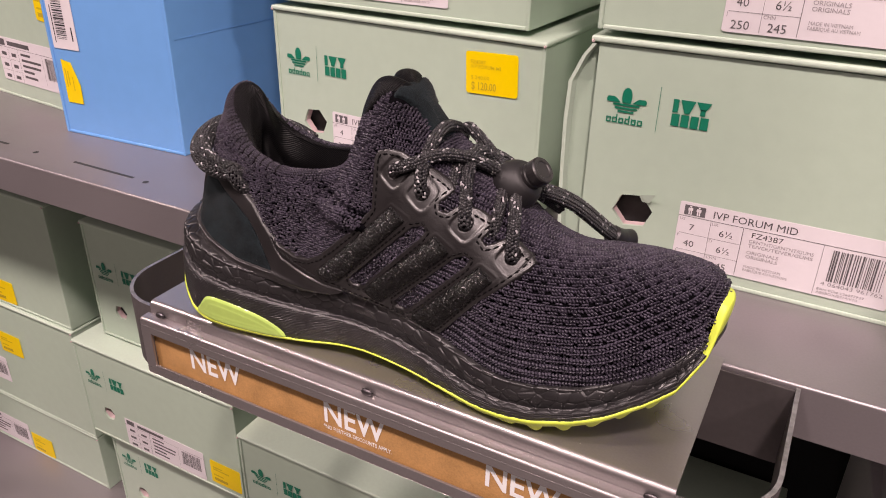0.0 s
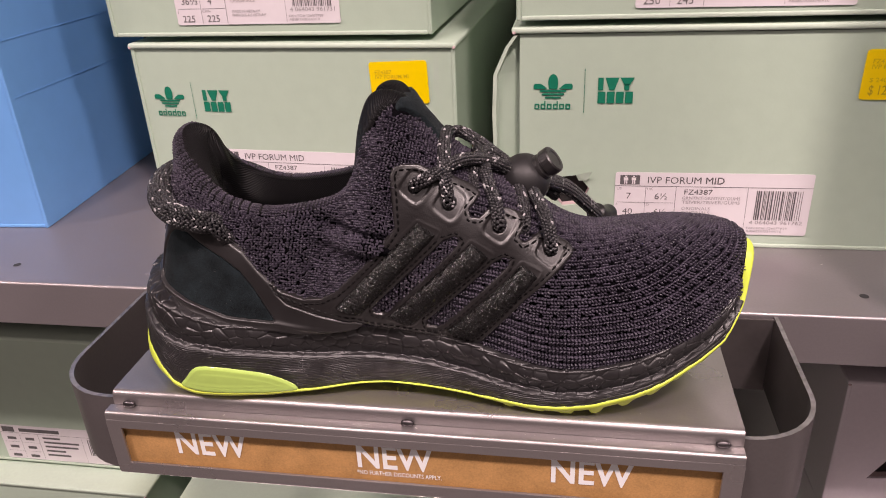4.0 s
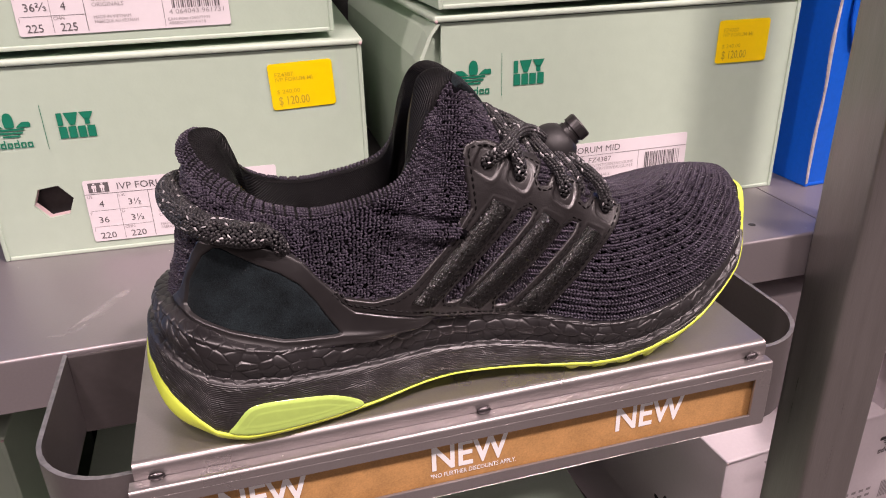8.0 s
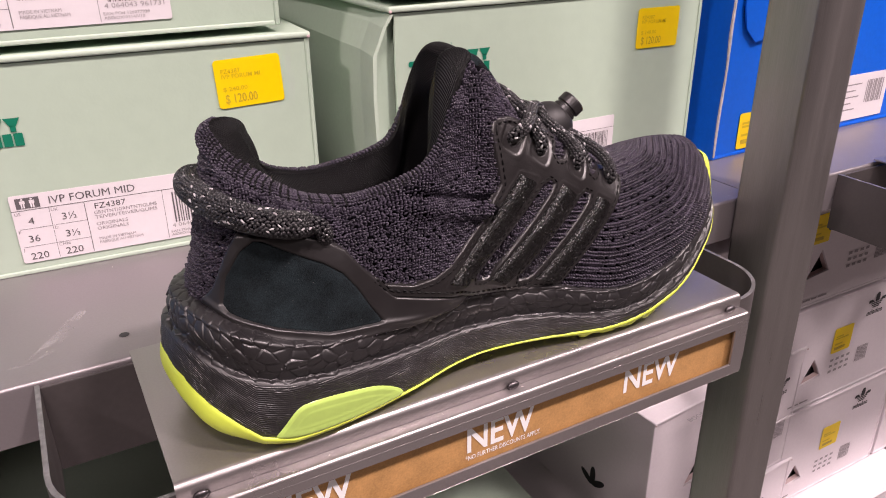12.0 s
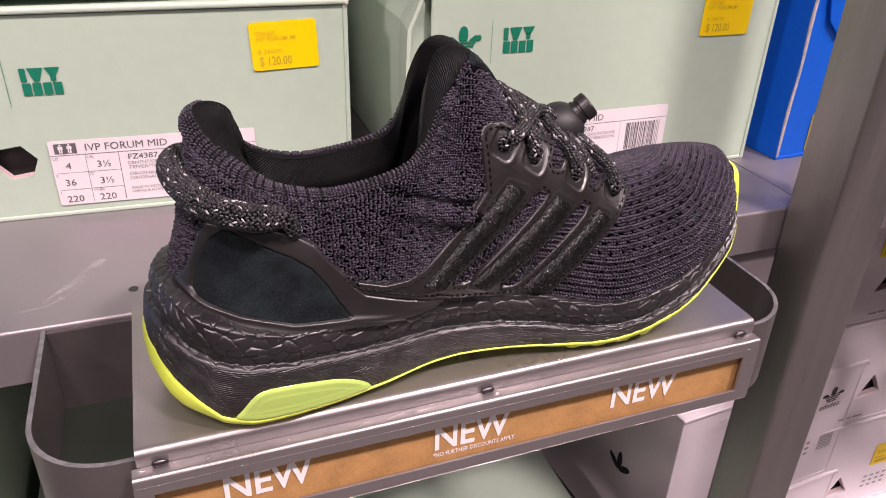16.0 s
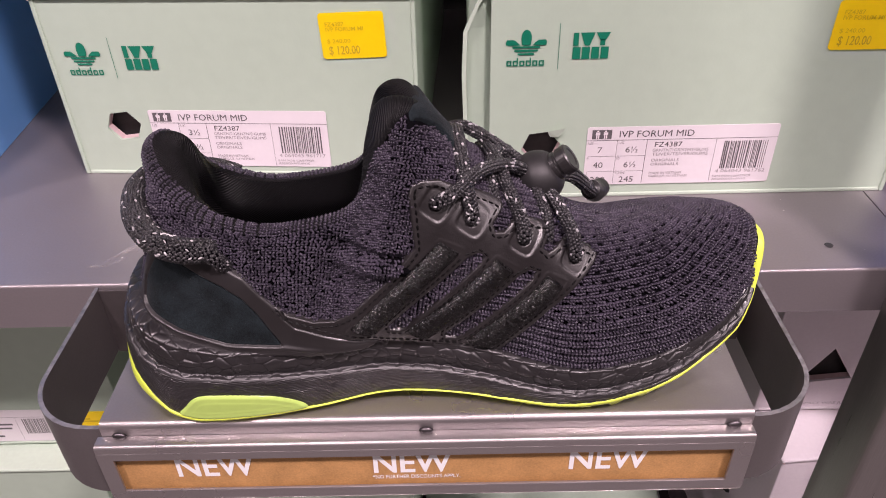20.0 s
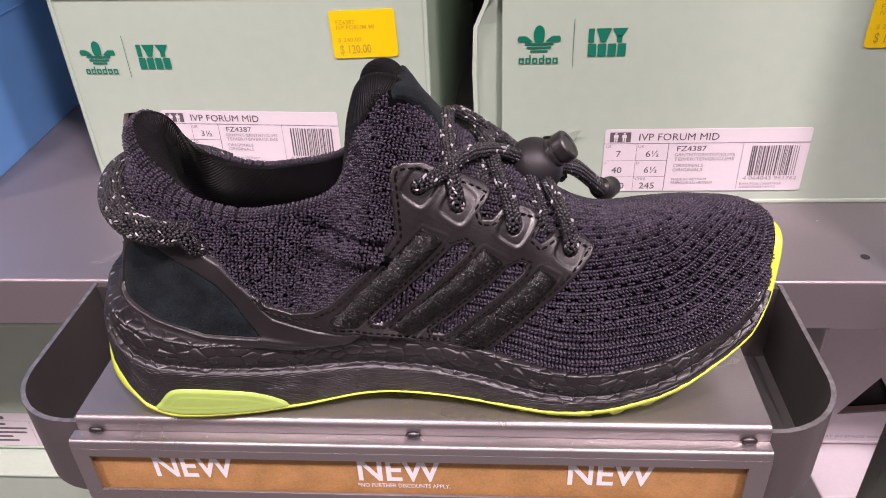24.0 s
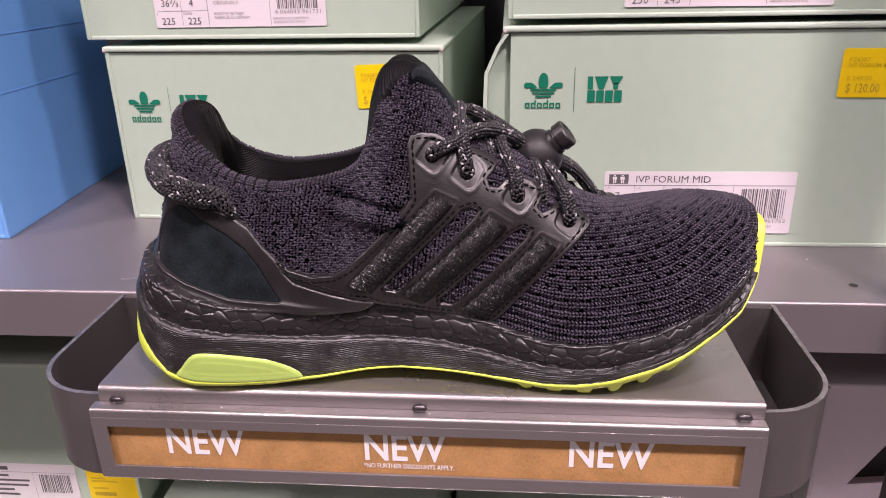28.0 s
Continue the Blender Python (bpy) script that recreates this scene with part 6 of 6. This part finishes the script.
# laces, toggle and heel pull
def cord(name, points, radius, parent, label, around=10, long=0.00095, flecks=0.095, seed=1):
    """A braided cord: a dark core covered with rows of small slanted threads, some of them white."""
    thing_ = part(name, tube(points, np.asarray(radius) * 0.88 if not np.isscalar(radius) else radius * 0.88, 12, 8), KNIT_SHADE, parent, label, smooth=True)
    rnd = np.random.RandomState(seed)
    t = np.linspace(0, len(points) - 1, 60 * len(points))
    c = spline(points, t)
    run = np.concatenate([[0], np.cumsum(np.linalg.norm(np.diff(c, axis=0), axis=1))])
    ts = np.interp(np.arange(0.0003, run[-1], long * 1.45), run, t)
    c = spline(points, ts)
    d = spline(points, np.clip(ts + 0.02, 0, len(points) - 1)) - spline(points, np.clip(ts - 0.02, 0, len(points) - 1))
    d /= np.linalg.norm(d, axis=1, keepdims=True) + 1e-12
    rr = np.interp(ts, np.arange(len(points)), radius) if not np.isscalar(radius) else np.full(len(ts), radius)
    side = np.cross(d, (0.1, 0.2, 1.0))
    side /= np.linalg.norm(side, axis=1, keepdims=True) + 1e-12
    up = np.cross(side, d)
    ang = 2 * np.pi * (np.arange(around)[None] / around) + 0.0 * ts[:, None] + rnd.uniform(-0.06, 0.06, (len(ts), around))
    shift = np.where(np.arange(around) % 2 == 0, 0.25, -0.25) * long * 1.45
    rad = np.cos(ang)[..., None] * side[:, None] + np.sin(ang)[..., None] * up[:, None]
    tan = np.cross(rad, d[:, None])
    C = c[:, None] + rad * (rr[:, None, None] * 0.90) + d[:, None] * shift[None, :, None]
    slant = np.where(np.arange(around) % 2 == 0, 0.55, -0.55)[None] + rnd.uniform(-0.15, 0.15, ang.shape)
    D = np.broadcast_to(d[:, None], C.shape)
    e1 = D * np.cos(slant)[..., None] + tan * np.sin(slant)[..., None]
    e2 = tan * np.cos(slant)[..., None] - D * np.sin(slant)[..., None]
    S = rnd.uniform(0.85, 1.1, (C.size // 3, 1)) * np.ones((1, 3))
    wide = math.pi * float(np.mean(rr)) / around * 1.05
    white = (rnd.uniform(0, 1, ang.shape) < flecks) & ((np.arange(around)[None] * 3 + np.arange(len(ts))[:, None] // 2) % 4 < 2)
    S = S * np.where(white.ravel()[:, None], (1.05, 0.55, 1.02), 1.0)
    data, which = bead_mesh(C.reshape(-1, 3), e1.reshape(-1, 3), e2.reshape(-1, 3), rad.reshape(-1, 3), S, long, wide, wide * 0.75, white.ravel())
    braid = part("braid", data, BRAID, thing_, "black threads with white flecks")
    data.materials.append(FLECK)
    data.polygons.foreach_set("material_index", which)
    tagged(braid, kind="stuff")
    return thing_


LR = 0.0026
LACES = [
    [(0.0071, 0.0210, 1.1125), (0.0085, 0.0150, 1.1165), (0.0150, 0.0170, 1.1195), (0.0250, 0.0280, 1.1225), (0.0360, 0.0390, 1.1190), (0.0460, 0.0470, 1.1115)],
    [(0.0110, 0.0760, 1.1130), (0.0130, 0.0730, 1.1190), (0.0200, 0.0660, 1.1235), (0.0300, 0.0600, 1.1205), (0.0395, 0.0555, 1.1150), (0.0465, 0.0530, 1.1105)],
    [(0.0217, 0.0210, 1.1050), (0.0218, 0.0150, 1.1090), (0.0205, 0.0180, 1.1170), (0.0185, 0.0280, 1.1240), (0.0170, 0.0440, 1.1290), (0.0160, 0.0600, 1.1250), (0.0130, 0.0740, 1.1160)],
    [(0.0430, 0.0220, 1.0950), (0.0432, 0.0160, 1.0985), (0.0415, 0.0200, 1.1060), (0.0370, 0.0300, 1.1130), (0.0330, 0.0440, 1.1190), (0.0290, 0.0620, 1.1160), (0.0260, 0.0750, 1.1070)],
    [(0.0650, 0.0240, 1.0835), (0.0655, 0.0180, 1.0870), (0.0640, 0.0220, 1.0950), (0.0600, 0.0320, 1.1005), (0.0545, 0.0460, 1.1045), (0.0500, 0.0630, 1.1020), (0.0460, 0.0760, 1.0950)],
    [(0.0530, 0.0230, 1.0890), (0.0535, 0.0230, 1.0945), (0.0530, 0.0300, 1.1000), (0.0500, 0.0440, 1.1060), (0.0560, 0.0600, 1.1010), (0.0660, 0.0770, 1.0870)],
    [(0.0310, 0.0230, 1.1010), (0.0320, 0.0240, 1.1070), (0.0300, 0.0340, 1.1150), (0.0330, 0.0520, 1.1180), (0.0400, 0.0690, 1.1090), (0.0440, 0.0780, 1.0960)],
]
for k, pts_ in enumerate(LACES):
    cord("lace", pts_, LR, shoe, "round black lace with white flecks", flecks=0.14, seed=30 + k)
for dy in (-0.0022, 0.0026):
    cord("lace", [(0.0510, 0.0540 + dy, 1.1030), (0.0610, 0.0640 + dy, 1.1000), (0.0715, 0.0780 + dy, 1.0910), (0.0820, 0.0930 + dy, 1.0760), (0.0890, 0.1040 + dy, 1.0650)], LR, shoe, "round black lace with white flecks", flecks=0.14, seed=50)
part("lace_end", tube([(0.0870, 0.1010, 1.0680), (0.0905, 0.1060, 1.0640), (0.0950, 0.1120, 1.0630)], [0.0052, 0.0058, 0.0050], 14, 5), TOGGLE, shoe, "black cord end", smooth=True)


def turned(profile, sides=28):
    """A turned solid: (height, radius) pairs about z."""
    pts = [(r * math.cos(2 * math.pi * j / sides), r * math.sin(2 * math.pi * j / sides), h) for h, r in profile for j in range(sides)]
    n = len(profile)
    faces = [(i * sides + j, i * sides + (j + 1) % sides, (i + 1) * sides + (j + 1) % sides, (i + 1) * sides + j) for i in range(n - 1) for j in range(sides)]
    return pts, faces + [tuple(range(sides))[::-1], tuple((n - 1) * sides + j for j in range(sides))]


axis = Vector((0.75, -0.12, 0.62)).normalized()
stand = Matrix.Translation((0.0520, 0.0510, 1.1055)) @ axis.to_track_quat("Z", "Y").to_matrix().to_4x4() @ Matrix.Scale(1.12, 4)
body = [(-0.0105 * math.cos(a_), 0.0108 * math.sin(a_)) for a_ in np.linspace(0.35, 2.5, 14)]
tog = part("toggle", turned(body), TOGGLE, shoe, "black plastic cord toggle", smooth=True)
tog.data.transform(stand)
cap = part("button", turned([(0.0070, 0.0056), (0.0100, 0.0056), (0.0104, 0.0050), (0.0112, 0.0050), (0.0116, 0.0058), (0.0152, 0.0058), (0.0158, 0.0053), (0.0158, 0.0040), (0.0154, 0.0034)]), MOULDED, tog, "ridged push button")
cap.data.transform(stand)

PULL_PATH = [(-0.0870, 0.0190, 1.0940), (-0.0890, 0.0135, 1.0965), (-0.0960, 0.0105, 1.0990), (-0.1050, 0.0125, 1.1015), (-0.1135, 0.0200, 1.1040), (-0.1195, 0.0320, 1.1060), (-0.1222, 0.0465, 1.1070),
             (-0.1195, 0.0610, 1.1060), (-0.1115, 0.0730, 1.1020), (-0.0990, 0.0800, 1.0975), (-0.0880, 0.0815, 1.0930)]
cord("heel_pull", PULL_PATH, [0.0046, 0.0053, 0.0056, 0.0057, 0.0057, 0.0057, 0.0056, 0.0055, 0.0054, 0.0050, 0.0045], shoe, "thick braided heel pull loop", around=26, long=0.00105, flecks=0.13, seed=9)
cord("heel_pull", [(-0.0890, 0.0160, 1.0950), (-0.0868, 0.0118, 1.0970), (-0.0836, 0.0102, 1.0958), (-0.0816, 0.0112, 1.0920), (-0.0806, 0.0150, 1.0875)], 0.0032, shoe, "end of the pull loop sewn to the knit", around=16, long=0.0010, flecks=0.06, seed=12)

# specks standing on the foam
bm = bmesh.new()
spot = random.Random(11)
for k in range(190):
    i_, j_ = spot.randrange(9, 1060), spot.choice((84, 92, 112, 128, 136, 150, 166)) + spot.randrange(-2, 3)
    bmesh.ops.create_icosphere(bm, subdivisions=1, radius=0.00024, matrix=Matrix.Translation(M2[i_, j_]))
specks = part("specks", bm, SPECK, shoe, "tiny pale specks on the foam")
tagged(specks, kind="stuff")

# the shoe's own place is its base on the tray
base = Vector((0.0, 0.050, 1.007))
for ob in shoe.children:
    for o in (ob, *ob.children):
        o.data.transform(Matrix.Translation(-base))
shoe.matrix_world = Matrix.Translation(base)
